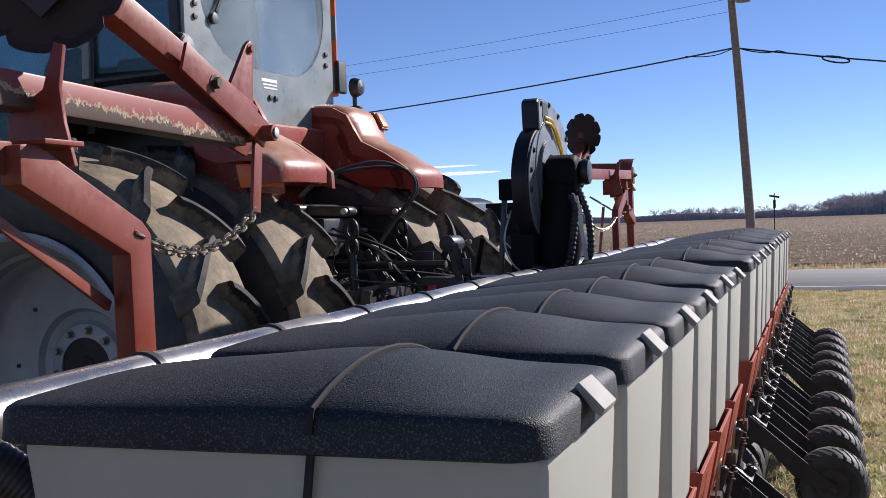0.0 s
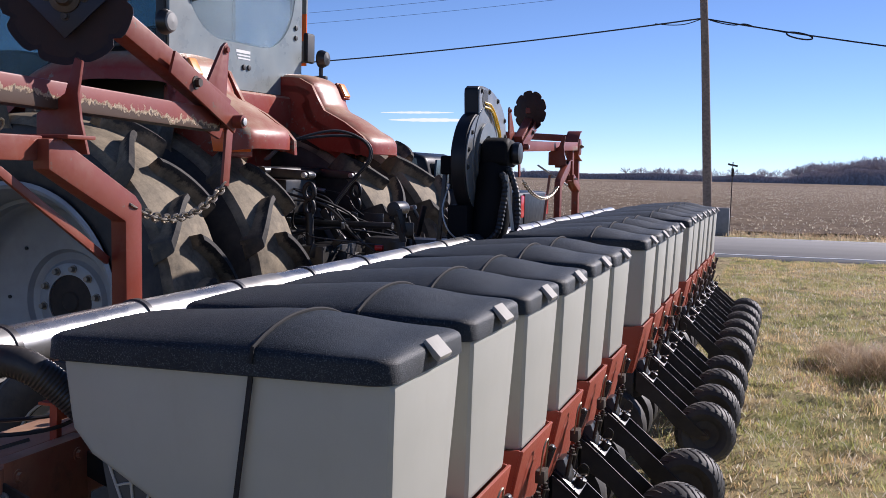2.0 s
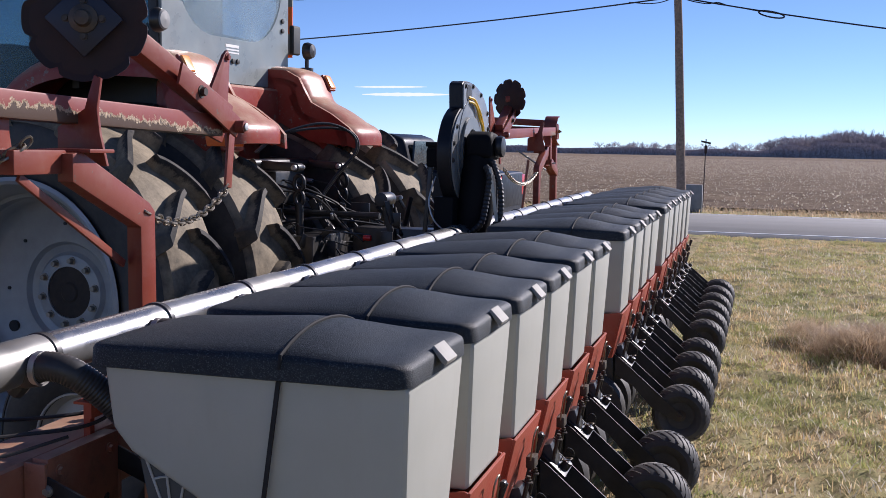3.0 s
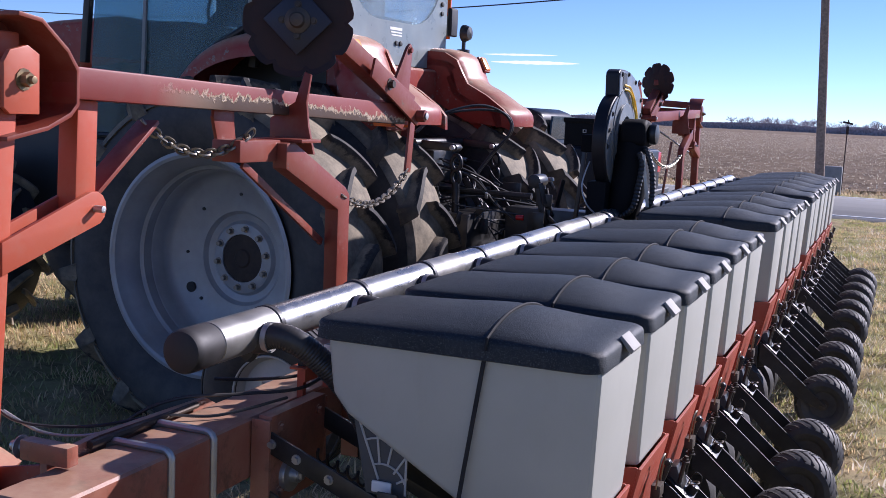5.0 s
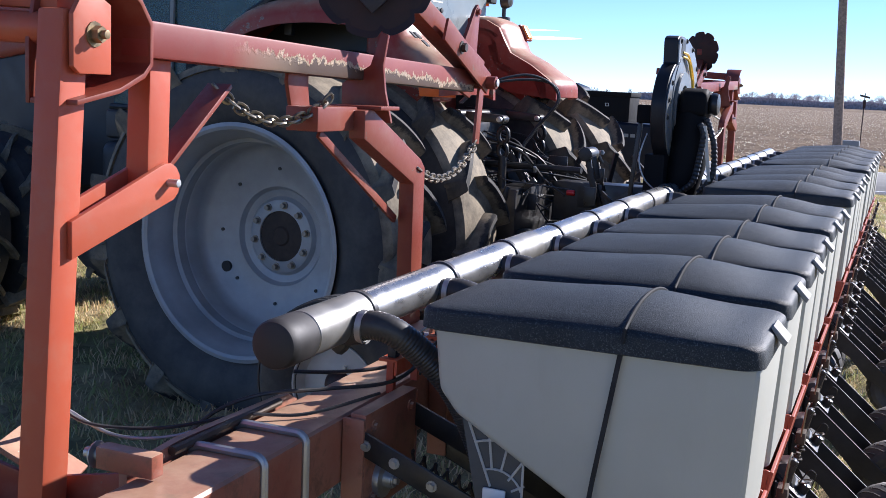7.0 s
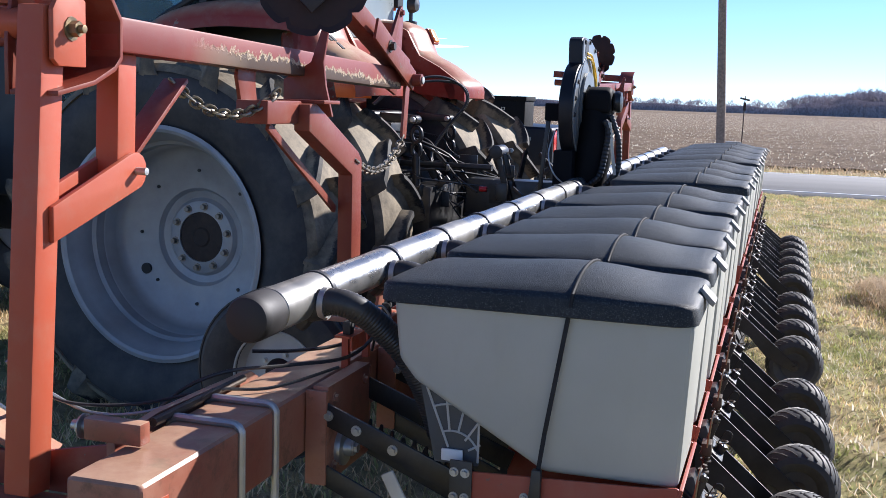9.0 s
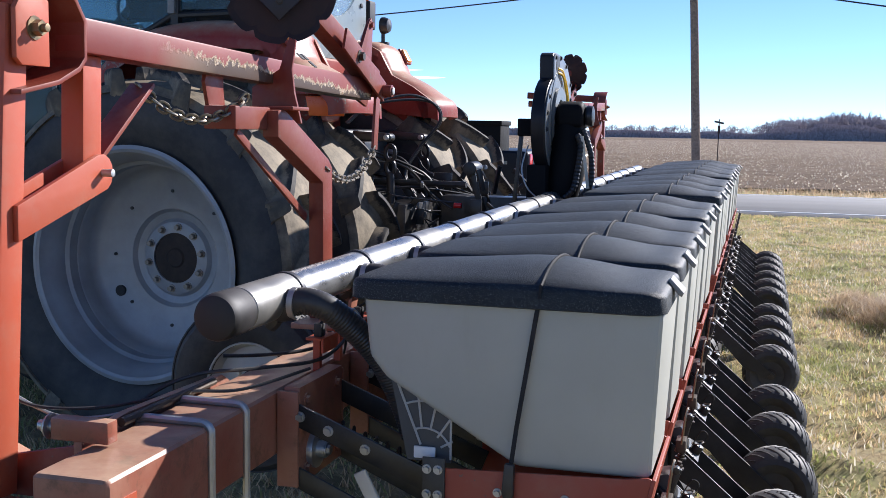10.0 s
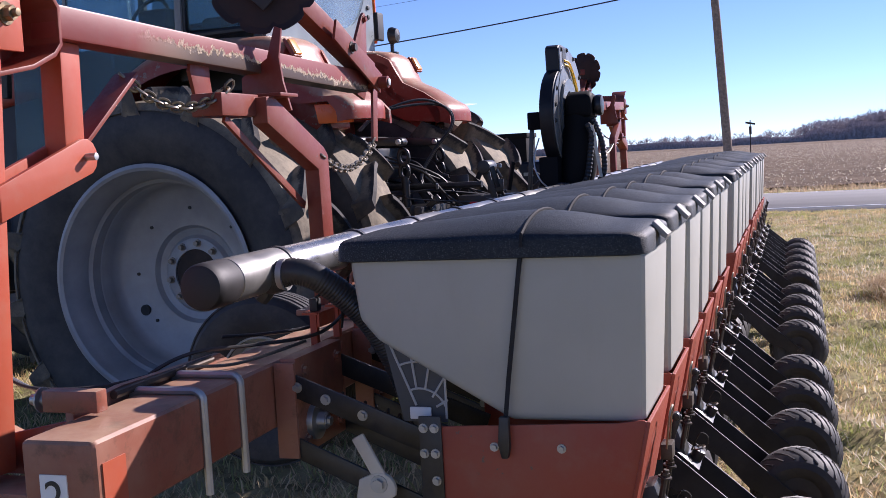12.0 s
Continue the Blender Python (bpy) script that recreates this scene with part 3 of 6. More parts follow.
def row_unit_thing():
    t = thing("row_unit", "red and black planter row unit with press wheel", "row unit", group="planter row units")
    z = HZ
    front = prism([(x, z + dz) for x, dz in cradle_profile()], "xz", -0.205, -0.197, 0.002)
    back = prism([(x, z + dz) for x, dz in cradle_profile()], "xz", 0.197, 0.205, 0.002)
    for x in (-0.43, -0.26):
        part("bolt", hexhead((x, -0.205, z - 0.06), (0, -1, 0), 0.008), STEEL, t, "bright zinc bolt")
    part("cradle_plate", front, RED_UNIT, t, "orange-red sheet steel cradle plate")
    part("cradle_plate", back, RED_UNIT, t, "orange-red sheet steel cradle plate")
    rear = beam((-0.046, 0, z + 0.012), (-0.100, 0, z - 0.24), 0.416, 0.010, 0.003, up=(1, 0, 0.2))
    part("cradle_end", rear, RED_UNIT, t, "orange-red sheet steel end")
    part("bail_latch", rod(smooth_line([(-0.028, -0.035, z - 0.10), (-0.02, -0.03, z - 0.02), (-0.014, 0, z + 0.005), (-0.02, 0.03, z - 0.02), (-0.028, 0.035, z - 0.10)], 5), 0.003, 6), CHAIN, t, "bent steel wire latch")
    part("latch_block", bx(-0.045, -0.015, -0.03, 0.03, z - 0.13, z - 0.09, 0.004), DARK_IRON, t)
    # black shank, frame and opener discs
    part("frame", join(bx(-0.55, -0.10, -0.11, -0.098, 0.34, z - 0.22, 0.004), bx(-0.55, -0.10, 0.098, 0.11, 0.34, z - 0.22, 0.004), bx(-0.5, -0.2, -0.098, 0.098, 0.44, z - 0.235, 0.006)), BLACK_STEEL, t, "black steel frame plates")
    for s in (-1, 1):
        disc = lathe([(0.0, 0.0), (0.18, 0.0), (0.19, 0.002), (0.18, 0.004), (0.0, 0.004)], 32, "y", (-0.30, 0.03 * s, 0.20), closed=False)
        part("opener_disc", disc, DARK_IRON, t)
        gw = lathe([(0.05, -0.03), (0.15, -0.045), (0.19, -0.05), (0.2, -0.02), (0.2, 0.03), (0.19, 0.045), (0.05, 0.03)], 32, "y", (-0.22, 0.14 * s, 0.205))
        part("gauge_wheel", gw, SIDEWALL, t, "black rubber depth wheel")
    # parallel links to the toolbar
    for s in (-1, 1):
        y = 0.155 * s
        part("parallel_link", beam((-1.0, y, 0.83), (-0.55, y, 0.655), 0.010, 0.060, 0.003), BLACK_STEEL, t, "black flat parallel link")
        for f in ((0.04, 0.22, 0.45, 0.97) if s < 0 else ()):
            part("bolt", hexhead((-1.0 + 0.45 * f, y + 0.005 * s, 0.83 - 0.175 * f), (0, s, 0), 0.010), STEEL, t, "bright zinc bolt")
        part("parallel_link", beam((-1.0, y, 0.66), (-0.55, y, 0.47), 0.010, 0.055, 0.003), BLACK_STEEL, t)
    for s in (-1, 1):
        part("link_flange", bx(-1.045, -0.985, s * 0.162 - 0.006, s * 0.162 + 0.006, 0.63, 0.89, 0.003), RED_BAR, t, "rusty red link flange")
    part("mount_bracket", join(bx(-1.03, -0.985, -0.155, 0.155, 0.63, 0.90, 0.004), *[hexhead((-0.985, y, zz), (1, 0, 0), 0.011) for y in (-0.11, 0.11) for zz in (0.67, 0.86)]), RED_BAR, t, "rusty red mounting bracket")
    part("side_strip", bx(-0.625, -0.565, -0.213, -0.205, 0.46, 0.765, 0.003), BLACK_STEEL, t, "black drilled steel strip")
    for x, zz in ((-0.583, 0.50), (-0.583, 0.60), (-0.583, 0.67), (-0.583, 0.735), (-0.612, 0.735), (-0.612, 0.67)):
        part("bolt", hexhead((x, -0.213, zz), (0, -1, 0), 0.0085), STEEL, t, "bright zinc bolt")
    part("lift_spring", rod([(-0.93 + 0.35 * i / 60, 0.016 * math.cos(i * 1.1), 0.76 - 0.12 * i / 60 + 0.016 * math.sin(i * 1.1)) for i in range(61)], 0.005, 5), DARK_IRON, t)
    press_wheel_parts(t)
    return t


def feed_hose_thing():
    t = thing("air_hose", "black corrugated air hose from the manifold pipe to a hopper", "hose", group="planter air hoses")
    part("hose", hose([(-1.03, -0.16, 1.115), (-0.975, -0.165, 1.135), (-0.915, -0.15, 1.12), (-0.85, -0.11, 1.06), (-0.79, -0.07, 0.98), (-0.745, -0.03, 0.87), (-0.715, 0.0, 0.76)], 0.037, depth=0.955), RUBBER_HOSE, t)
    part("elbow", join(drum((-1.07, -0.16, 1.11), (-1.0, -0.16, 1.125), 0.042, 20), rod(arc3((-1.05, -0.16, 1.115), 0.05), 0.03, 10)), RUBBER_HOSE, t, "black plastic elbow")
    part("hose_clamp", lathe([(0.038, -0.008), (0.043, -0.008), (0.043, 0.008), (0.038, 0.008)], 20, "x", (-0.995, -0.163, 1.128)), STEEL, t, "shiny steel hose clamp")
    return t


def arc3(p, r):
    return [(p[0] + r * math.cos(radians(a)) - r, p[1], p[2] + r * math.sin(radians(a))) for a in range(-60, 1, 15)]


hopper0 = hopper_thing()
unit0 = row_unit_thing()
hose0 = feed_hose_thing()
hopper0.matrix_basis = pose(0, ROWS_Y[0], HZ)
unit0.matrix_basis = pose(0, ROWS_Y[0], 0)
hose0.matrix_basis = pose(0, ROWS_Y[0], 0)
random.seed(11)
for y in ROWS_Y[1:]:
    copy_thing(hopper0, LEAN_ROW @ pose(random.uniform(-0.006, 0.006), y + random.uniform(-0.006, 0.006), HZ + random.uniform(-0.004, 0.006), 0, 0, random.uniform(-0.8, 0.8)))
    copy_thing(unit0, LEAN_ROW @ pose(0, y, 0))
    copy_thing(hose0, LEAN_ROW @ pose(0, y, 0, 0, 0, random.uniform(-2, 2)))

RUST_CAP = plain("rusty_black_cap", (0.016, 0.014, 0.014), 0.6, vary=0.5, scale=12)
# toolbar
TB_Y0, TB_Y1, TB_X0, TB_X1, TB_Z0, TB_Z1 = -0.95, 9.95, -1.23, -1.05, 0.71, 0.89
toolbar = thing("toolbar", "long square rust-red steel planter toolbar with galvanised clamps", "toolbar", m=LEAN_ROW)
part("bar", bx(TB_X0, TB_X1, TB_Y0, TB_Y1, TB_Z0, TB_Z1, 0.018, 3), RED_BAR, toolbar)
for y in (-0.53, -0.345, 0.75, 1.4, 2.6, 3.7, 5.8, 6.9, 8.1, 9.35, 9.53):
    u = rod([(TB_X1 + 0.006, y, TB_Z0 - 0.06), (TB_X1 + 0.006, y, TB_Z1 - 0.02)] + [(TB_X1 - 0.018 + 0.026 * math.cos(radians(a)), y, TB_Z1 - 0.018 + 0.028 * math.sin(radians(a))) for a in (20, 45, 70, 90)] + [(TB_X0 + 0.018 - 0.026 * math.cos(radians(a)), y, TB_Z1 - 0.018 + 0.028 * math.sin(radians(a))) for a in (90, 70, 45, 20)] + [(TB_X0 - 0.006, y, TB_Z0 - 0.06)], 0.010, 8)
    part("u_bolt", u, STEEL, toolbar, "galvanised steel u-bolt")
part("reflector", bx(TB_X1, TB_X1 + 0.003, TB_Y0 + 0.02, TB_Y0 + 0.10, TB_Z0 + 0.02, TB_Z1 - 0.05), RED_BRIGHT, toolbar, "red-orange reflective sticker")
plate = part("number_plate", bx(-1.185, -1.12, TB_Y0 - 0.003, TB_Y0, 0.73, 0.82), WHITE_PAINT, toolbar, "white sticker with a black digit")
digit = bpy.data.curves.new("digit", 'FONT')
digit.body, digit.size, digit.extrude, digit.align_x = "2", 0.095, 0.0008, 'CENTER'
tmp_ob = new("digit", digit)
digit_mesh = bpy.data.meshes.new_from_object(tmp_ob.evaluated_get(bpy.context.evaluated_depsgraph_get()))
bpy.data.objects.remove(tmp_ob)
part("digit", digit_mesh, INK, plate, "black digit two", m=pose(-1.152, TB_Y0 - 0.004, 0.742, 90, 0, 0))

# air manifold pipe
PX, PZ, PR = -1.068, 1.136, 0.055
pipe = thing("manifold_pipe", "polished steel air manifold pipe with black bands along the toolbar", "pipe", m=LEAN_ROW)
part("pipe", drum((PX, -0.44, PZ), (PX, 9.0, PZ), PR, 40, 0.002), PIPE, pipe)
part("end_cap", lathe([(0.0, -0.468), (0.046, -0.467), (0.054, -0.463), (0.058, -0.454), (0.059, -0.44), (0.059, -0.352), (0.056, -0.345)], 40, "y", (PX, 0, PZ), closed=False), RUST_CAP, pipe, "domed black rubber end cap")
part("sleeve", lathe([(PR + 0.0005, -0.345), (PR + 0.003, -0.343), (PR + 0.003, -0.067), (PR + 0.0005, -0.065)], 40, "y", (PX, 0, PZ)), PIPE_MATT, pipe, "dull grey pipe sleeve")
for i in range(16):
    y = i * 0.5588 - 0.052
    part("sleeve", lathe([(PR + 0.001, y - 0.012), (PR + 0.006, y - 0.01), (PR + 0.006, y + 0.01), (PR + 0.001, y + 0.012)], 40, "y", (PX, 0, PZ)), RUBBER_HOSE, pipe, "black rubber coupling band")
    if i % 3 == 2:
        part("sleeve", lathe([(PR + 0.0005, y + 0.01), (PR + 0.003, y + 0.012), (PR + 0.003, y + 0.30), (PR + 0.0005, y + 0.302)], 40, "y", (PX, 0, PZ)), PIPE_MATT, pipe, "satin steel pipe sleeve")
for y in (0.62, 1.3, 2.5, 4.9, 6.1, 7.3, 8.6):
    part("pipe_stand", join(beam((-1.14, y, TB_Z1), (-1.11, y, PZ - PR + 0.004), 0.06, 0.012, 0.003, up=(1, 0, 0)), bx(-1.2, -1.08, y - 0.05, y + 0.05, TB_Z1, TB_Z1 + 0.012, 0.003)), RED_BAR, pipe, "red steel pipe stand")

# hydraulic lines, bearing and clutter on the near end of the toolbar
for pts in ([(-1.44, -0.30, 0.80), (-1.36, -0.26, 0.88), (-1.26, -0.20, 0.925), (-1.15, -0.05, 0.92), (-1.02, 0.10, 0.93), (-0.99, 0.3, 1.0)],
            [(-1.30, 0.02, 0.93), (-1.2, 0.10, 0.925), (-1.10, 0.22, 0.93), (-1.0, 0.3, 0.98)]):
    solo("hydraulic_line", rod(smooth_line(pts, 8), 0.0055, 8), RUBBER_HOSE, "black hydraulic line lying on the toolbar", "hose", group="toolbar lines")
solo("grey_cable", rod(smooth_line([(-1.60, -0.66, 1.02), (-1.60, -0.60, 0.93), (-1.75, -0.45, 0.82), (-1.95, -0.3, 0.80)], 8), 0.006, 6), STEEL, "thin pale cable beside the marker post", "cable")
bearing = thing("idler_bearing", "galvanised round bearing bolted beside the toolbar", "bearing")
part("flange", drum((-1.0, -0.06, 0.71), (-0.968, -0.06, 0.71), 0.052, 24), STEEL, bearing)
part("boss", drum((-1.03, -0.06, 0.71), (-0.945, -0.06, 0.71), 0.024, 24), STEEL, bearing)
part("bolt_end", hexhead((-0.945, -0.06, 0.71), (1, 0, 0), 0.014, 0.012), STEEL, bearing)
wheel = thing("carrying_wheel", "black rubber planter carrying wheel with pale rusty rim beside the toolbar", "wheel", m=pose(-1.70, 1.08, 0.585) @ Matrix.Scale(0.68, 4))
tyre = part("tyre", lathe([(0.25, -0.10), (0.28, -0.125), (0.38, -0.145), (0.455, -0.13), (0.492, -0.09), (0.50, 0.0), (0.492, 0.09), (0.455, 0.13), (0.38, 0.145), (0.28, 0.125), (0.25, 0.10)], 48, "y"), SIDEWALL, wheel, "dark rubber tyre")
for k in range(5):
    w0 = -0.088 + 0.044 * k
    part("tread_rib", lathe([(0.488, w0 - 0.014), (0.503 - 0.25 * abs(w0) ** 1.6, w0 - 0.013), (0.503 - 0.25 * abs(w0) ** 1.6, w0 + 0.013), (0.488, w0 + 0.014)], 48, "y"), SIDEWALL, tyre)
part("rim", lathe([(0.252, -0.115), (0.262, -0.118), (0.266, -0.105), (0.25, -0.09), (0.225, -0.03), (0.10, -0.045), (0.06, -0.06), (0.0, -0.062), (0.0, 0.0), (0.22, 0.05), (0.25, 0.10)], 40, "y"), FIN_RIB, wheel, "pale steel rim")
part("hub_cap", lathe([(0.0, -0.10), (0.05, -0.095), (0.075, -0.075), (0.09, -0.05)], 24, "y", closed=False), RUST, wheel, "rusty hub")
for k in range(5):
    a = 2 * math.pi * k / 5
    part("wheel_nut", hexhead((0.115 * math.cos(a), -0.046, 0.115 * math.sin(a)), (0, -1, 0), 0.012, 0.016), STEEL, wheel)
part("axle", drum((0, 0.05, 0), (0, 0.24, 0), 0.03, 14), BLACK_STEEL, wheel)
part("leg", beam((0.0, 0.22, 0.0), (0.84, 0.22, 0.36), 0.06, 0.10, 0.008), RED_BAR, wheel, "rusty red wheel leg")
solo("cable_loop", rod(smooth_line([(-1.60, -0.60, 0.98), (-1.52, -0.56, 0.905), (-1.38, -0.45, 0.885), (-1.24, -0.32, 0.905), (-1.12, -0.22, 0.90), (-1.0, -0.05, 0.93)], 8), 0.0045, 6), RUBBER_HOSE, "dark cable looped over the toolbar", "cable", group="toolbar lines")
solo("cable_loop", rod(smooth_line([(-1.56, -0.57, 0.93), (-1.47, -0.52, 0.872), (-1.36, -0.46, 0.868), (-1.25, -0.38, 0.903)], 8), 0.0045, 6), STEEL, "pale steel cable looped beside the toolbar", "cable", group="toolbar lines")
lever = thing("seed_lever", "small cream plastic lever with steel pivot on the row unit", "lever")
part("arm", beam((-0.79, -0.222, 0.712), (-0.73, -0.222, 0.60), 0.012, 0.036, 0.005, up=(1, 0, 0)), CREAM, lever)
part("cam", prism(arc(-0.735, 0.575, 0.045, -20, 120, 6) + [(-0.79, 0.60), (-0.80, 0.55), (-0.76, 0.525)], "xz", -0.230, -0.214, 0.004), CREAM, lever)
part("pivot", hexhead((-0.735, -0.230, 0.59), (0, -1, 0), 0.016, 0.014), STEEL, lever)
for i in range(6):
    y = 0.06 + i * 0.16
    rail = thing("sensor_bracket", "small rusty red angle bracket with wiring behind the pipe", "bracket", group="pipe brackets")
    part("angle", join(bx(-1.06, -1.01, y, y + 0.11, 0.985, 0.992), bx(-1.013, -1.006, y, y + 0.11, 0.95, 0.992), bx(-1.05, -1.03, y + 0.03, y + 0.05, 0.89, 0.99)), RED_BRIGHT, rail)
    part("plug", join(bx(-1.045, -1.02, y + 0.02, y + 0.05, 0.992, 1.03, 0.004), rod(smooth_line([(-1.03, y + 0.035, 1.03), (-1.0, y + 0.06, 1.045), (-0.97, y + 0.08, 0.99), (-0.99, y + 0.12, 0.93)], 5), 0.004, 5)), STEEL if i % 2 else INK, rail, "wiring plug")


# ---------------------------------------------------------------- row markers
def marker_thing(name, reach=0.0, disc_at=0.78, radius=0.195, far=False):
    """A folded row marker at the near end of the toolbar: post, folded arm, disc, rest, chains."""
    t = thing(name, "folded faded-red steel row marker with rusty notched disc", "row marker", group="row markers", m=pose(0.05, -0.12, 0))
    x = -1.5
    HEAD = pose(0, 0.022, -0.018)
    bright = RED if far else RED_BRIGHT
    part("post", beam((-1.535, -0.625, 0.74), (-1.535, -0.545, 1.85), 0.08, 0.07, 0.007, up=(1, 0, 0)), bright, t, "orange-red square steel post")
    if far:
        part("brace_rod", rod([(-1.74, 0.10, 0.86), (-1.68, 0.06, 1.50)], 0.014, 8), RED_BAR, t, "thin rusty brace rod")
        part("lock_rod", rod([(-1.80, 0.10, 1.60), (-1.50, 0.02, 1.40)], 0.009, 8), STEEL, t, "pale steel lock rod")
    else:
        part("post", beam((-1.98, -0.60, 0.72), (-1.80, -0.58, 1.88), 0.09, 0.09, 0.008, up=(1, 0, 0)), bright, t, "orange-red square steel post")
    part("cross_tube", drum((-1.55, -0.55, 1.81), (-2.35, -0.52, 1.83), 0.035, 20), bright, t)
    part("cross_tube", beam((-1.55, -0.50, 1.885), (-2.35, -0.46, 1.92), 0.09, 0.07, 0.008), bright, t)
    part("foot", bx(-2.05, -1.287, -0.70, -0.56, 0.695, 0.72, 0.006), RED_BAR, t, "rusty red clamp foot")
    part("clamp_plate", prism([(-0.64, 0.722), (0.10, 0.722), (0.10, 0.86), (0.02, 0.905), (-0.45, 0.915), (-0.64, 0.90)], "yz", -1.312, -1.290, 0.003), RED_BAR, t, "rusty red clamp side plate")
    part("clamp_tab", bx(-1.36, -1.215, -0.655, -0.615, 0.895, 0.945, 0.005), RED_BAR, t, "red clamp tab")
    part("clamp_rod", rod([(-1.28, -0.50, 0.902), (-1.28, -0.05, 0.902)], 0.011, 8), DARK_IRON, t, "dark round rod")
    part("clamp_bolt", join(drum((-1.40, -0.635, 0.92), (-1.36, -0.635, 0.92), 0.013, 10, 0.002), hexhead((-1.372, -0.635, 0.92), (-1, 0, 0), 0.02, 0.014)), STEEL, t, "galvanised clamp bolt")
    part("gusset", prism([(-1.98, 0.722), (-1.315, 0.722), (-1.315, 0.80), (-1.36, 0.855), (-1.62, 0.80), (-1.98, 0.86)], "xz", -0.56, -0.545, 0.003), RED, t, "bent red gusset plate")
    part("gusset", beam((-1.75, -0.50, 0.86), (-1.60, -0.44, 0.76), 0.16, 0.014, 0.003), RED_BAR, t, "bent red gusset plate")
    part("pivot_plate", join(prism([(-0.60, 1.75), (-0.58, 1.735), (-0.48, 1.735), (-0.48, 1.885), (-0.52, 1.905), (-0.58, 1.89), (-0.60, 1.86)], "yz", -1.494, -1.480, 0.003)), bright, t, "red pivot ear", m=HEAD)
    part("pivot_bolt", join(hexhead((-1.480, -0.535, 1.82), (1, 0, 0), 0.019, 0.022), drum((-1.458, -0.535, 1.82), (-1.444, -0.535, 1.82), 0.010, 12, 0.002)), BRONZE, t, "tarnished pivot bolt", m=HEAD)
    # channel bent round the pivot
    outer = [(-0.56, 1.985), (-0.48, 1.975), (-0.385, 1.905), (-0.345, 1.855), (-0.345, 1.76), (-0.375, 1.73), (-0.46, 1.695), (-0.60, 1.668)]
    inner = [(-0.60, 1.680), (-0.462, 1.707), (-0.380, 1.742), (-0.357, 1.765), (-0.357, 1.85), (-0.392, 1.895), (-0.483, 1.963), (-0.56, 1.973)]
    part("hinge_yoke", prism(outer + inner, "yz", -1.60, -1.47, 0.003), RED, t, "dark red bent hinge yoke", m=HEAD)
    part("yoke_web", prism(outer + [(-0.60, 1.80)], "yz", -1.612, -1.601, 0.002), RED, t, "dark red yoke web", m=HEAD)
    part("arm", beam((x - 0.015, -0.335, 1.802), (x - 0.015, 1.72 + reach, 1.748), 0.085, 0.085, 0.007), PEEL, t, "red square tube arm with flaking paint and rust")
    # second short post and diagonal strut
    part("strut", beam((-1.535, -0.262, 1.45), (-1.535, -0.252, 1.757), 0.08, 0.065, 0.006, up=(1, 0, 0)), bright, t)
    dz = [(-0.58, 1.402), (-0.265, 1.509)] + arc(-0.243, 1.465, 0.048, 105, -62, 6) + [(-0.58, 1.318)]
    for x0 in (-1.50, -1.575):
        part("diagonal", prism(dz, "yz", x0, x0 + 0.015, 0.004), bright, t, "orange-red diagonal plate")
    part("diagonal_web", beam((-1.53, -0.57, 1.328), (-1.53, -0.285, 1.435), 0.058, 0.010, 0.002), bright, t)
    part("pin", drum((-1.59, -0.243, 1.465), (-1.455, -0.243, 1.465), 0.010, 12, 0.002), STEEL, t, "steel locking pin")
    part("finger", beam((-1.56, -0.185, 1.50), (-1.575, 0.10, 1.70), 0.014, 0.075, 0.003, up=(1, 0, 0)), RED, t, "flat red chain finger")
    # rest bracket below the arm
    REST = pose(0.05, -0.09, 0)
    part("rest_plate", prism([(0.47, 1.60), (0.57, 1.60), (0.55, 1.70), (0.55, 1.79), (0.45, 1.79), (0.43, 1.72)], "yz", -1.572, -1.5585, 0.003), RED, t, m=REST)
    part("rest_ear", prism([(-1.60, 1.60), (-1.42, 1.60), (-1.445, 1.70), (-1.455, 1.78), (-1.44, 1.875), (-1.465, 1.885), (-1.50, 1.78), (-1.60, 1.72)], "xz", 0.835, 0.848, 0.003), RED, t, "upright red stop plate", m=REST)
    part("rest_saddle", bx(-1.57, -1.462, 0.44, 0.685, 1.578, 1.65, 0.006), RED, t, m=REST)
    part("rest_shelf", bx(-1.58, -1.39, 0.70, 0.832, 1.642, 1.654, 0.003), RED, t, "worn pale-edged shelf plate", m=REST)
    part("rest_leg", prism([(0.66, 1.555), (1.035, 1.395), (1.045, 0.905), (1.135, 0.905), (1.125, 1.445), (1.09, 1.475), (0.71, 1.645), (0.66, 1.64)], "yz", -1.4785, -1.4225, 0.006), RED, t, "bent red square tube leg", m=REST)
    part("rest_foot", bx(-1.50, -1.20, 0.93, 1.16, 0.885, 0.905, 0.004), RED_BAR, t, m=REST)
    part("rest_brace", beam((-1.487, 0.49, 1.572), (-1.487, 1.03, 1.27), 0.012, 0.026, 0.002), RED, t, m=REST)
    # folded outer arm with the disc
    part("outer_arm", beam((-1.44, 1.78 + reach, 1.74), (-1.44, 1.32 + reach, 1.93), 0.012, 0.085, 0.003), RED, t, "red outer arm cheek plate")
    part("outer_arm", beam((-1.485, 1.75 + reach, 1.79), (-1.52, 1.05 + reach, 2.06), 0.070, 0.080, 0.006), RED, t, "red outer arm section")
    part("arm_sleeve", beam((-1.517, 1.11 + reach, 2.037), (-1.52, 1.02 + reach, 2.072), 0.086, 0.096, 0.006), RED, t)
    part("outer_plate", join(prism([(u + reach, v) for u, v in ((1.70, 1.71), (1.82, 1.68), (1.86, 1.74), (1.89, 2.04), (1.87, 2.06), (1.84, 2.04), (1.70, 1.86))], "yz", -1.545, -1.53, 0.003), hexhead((-1.53, 1.862 + reach, 2.03), (1, 0, 0), 0.012)), RED, t, "red triangular gusset plate")
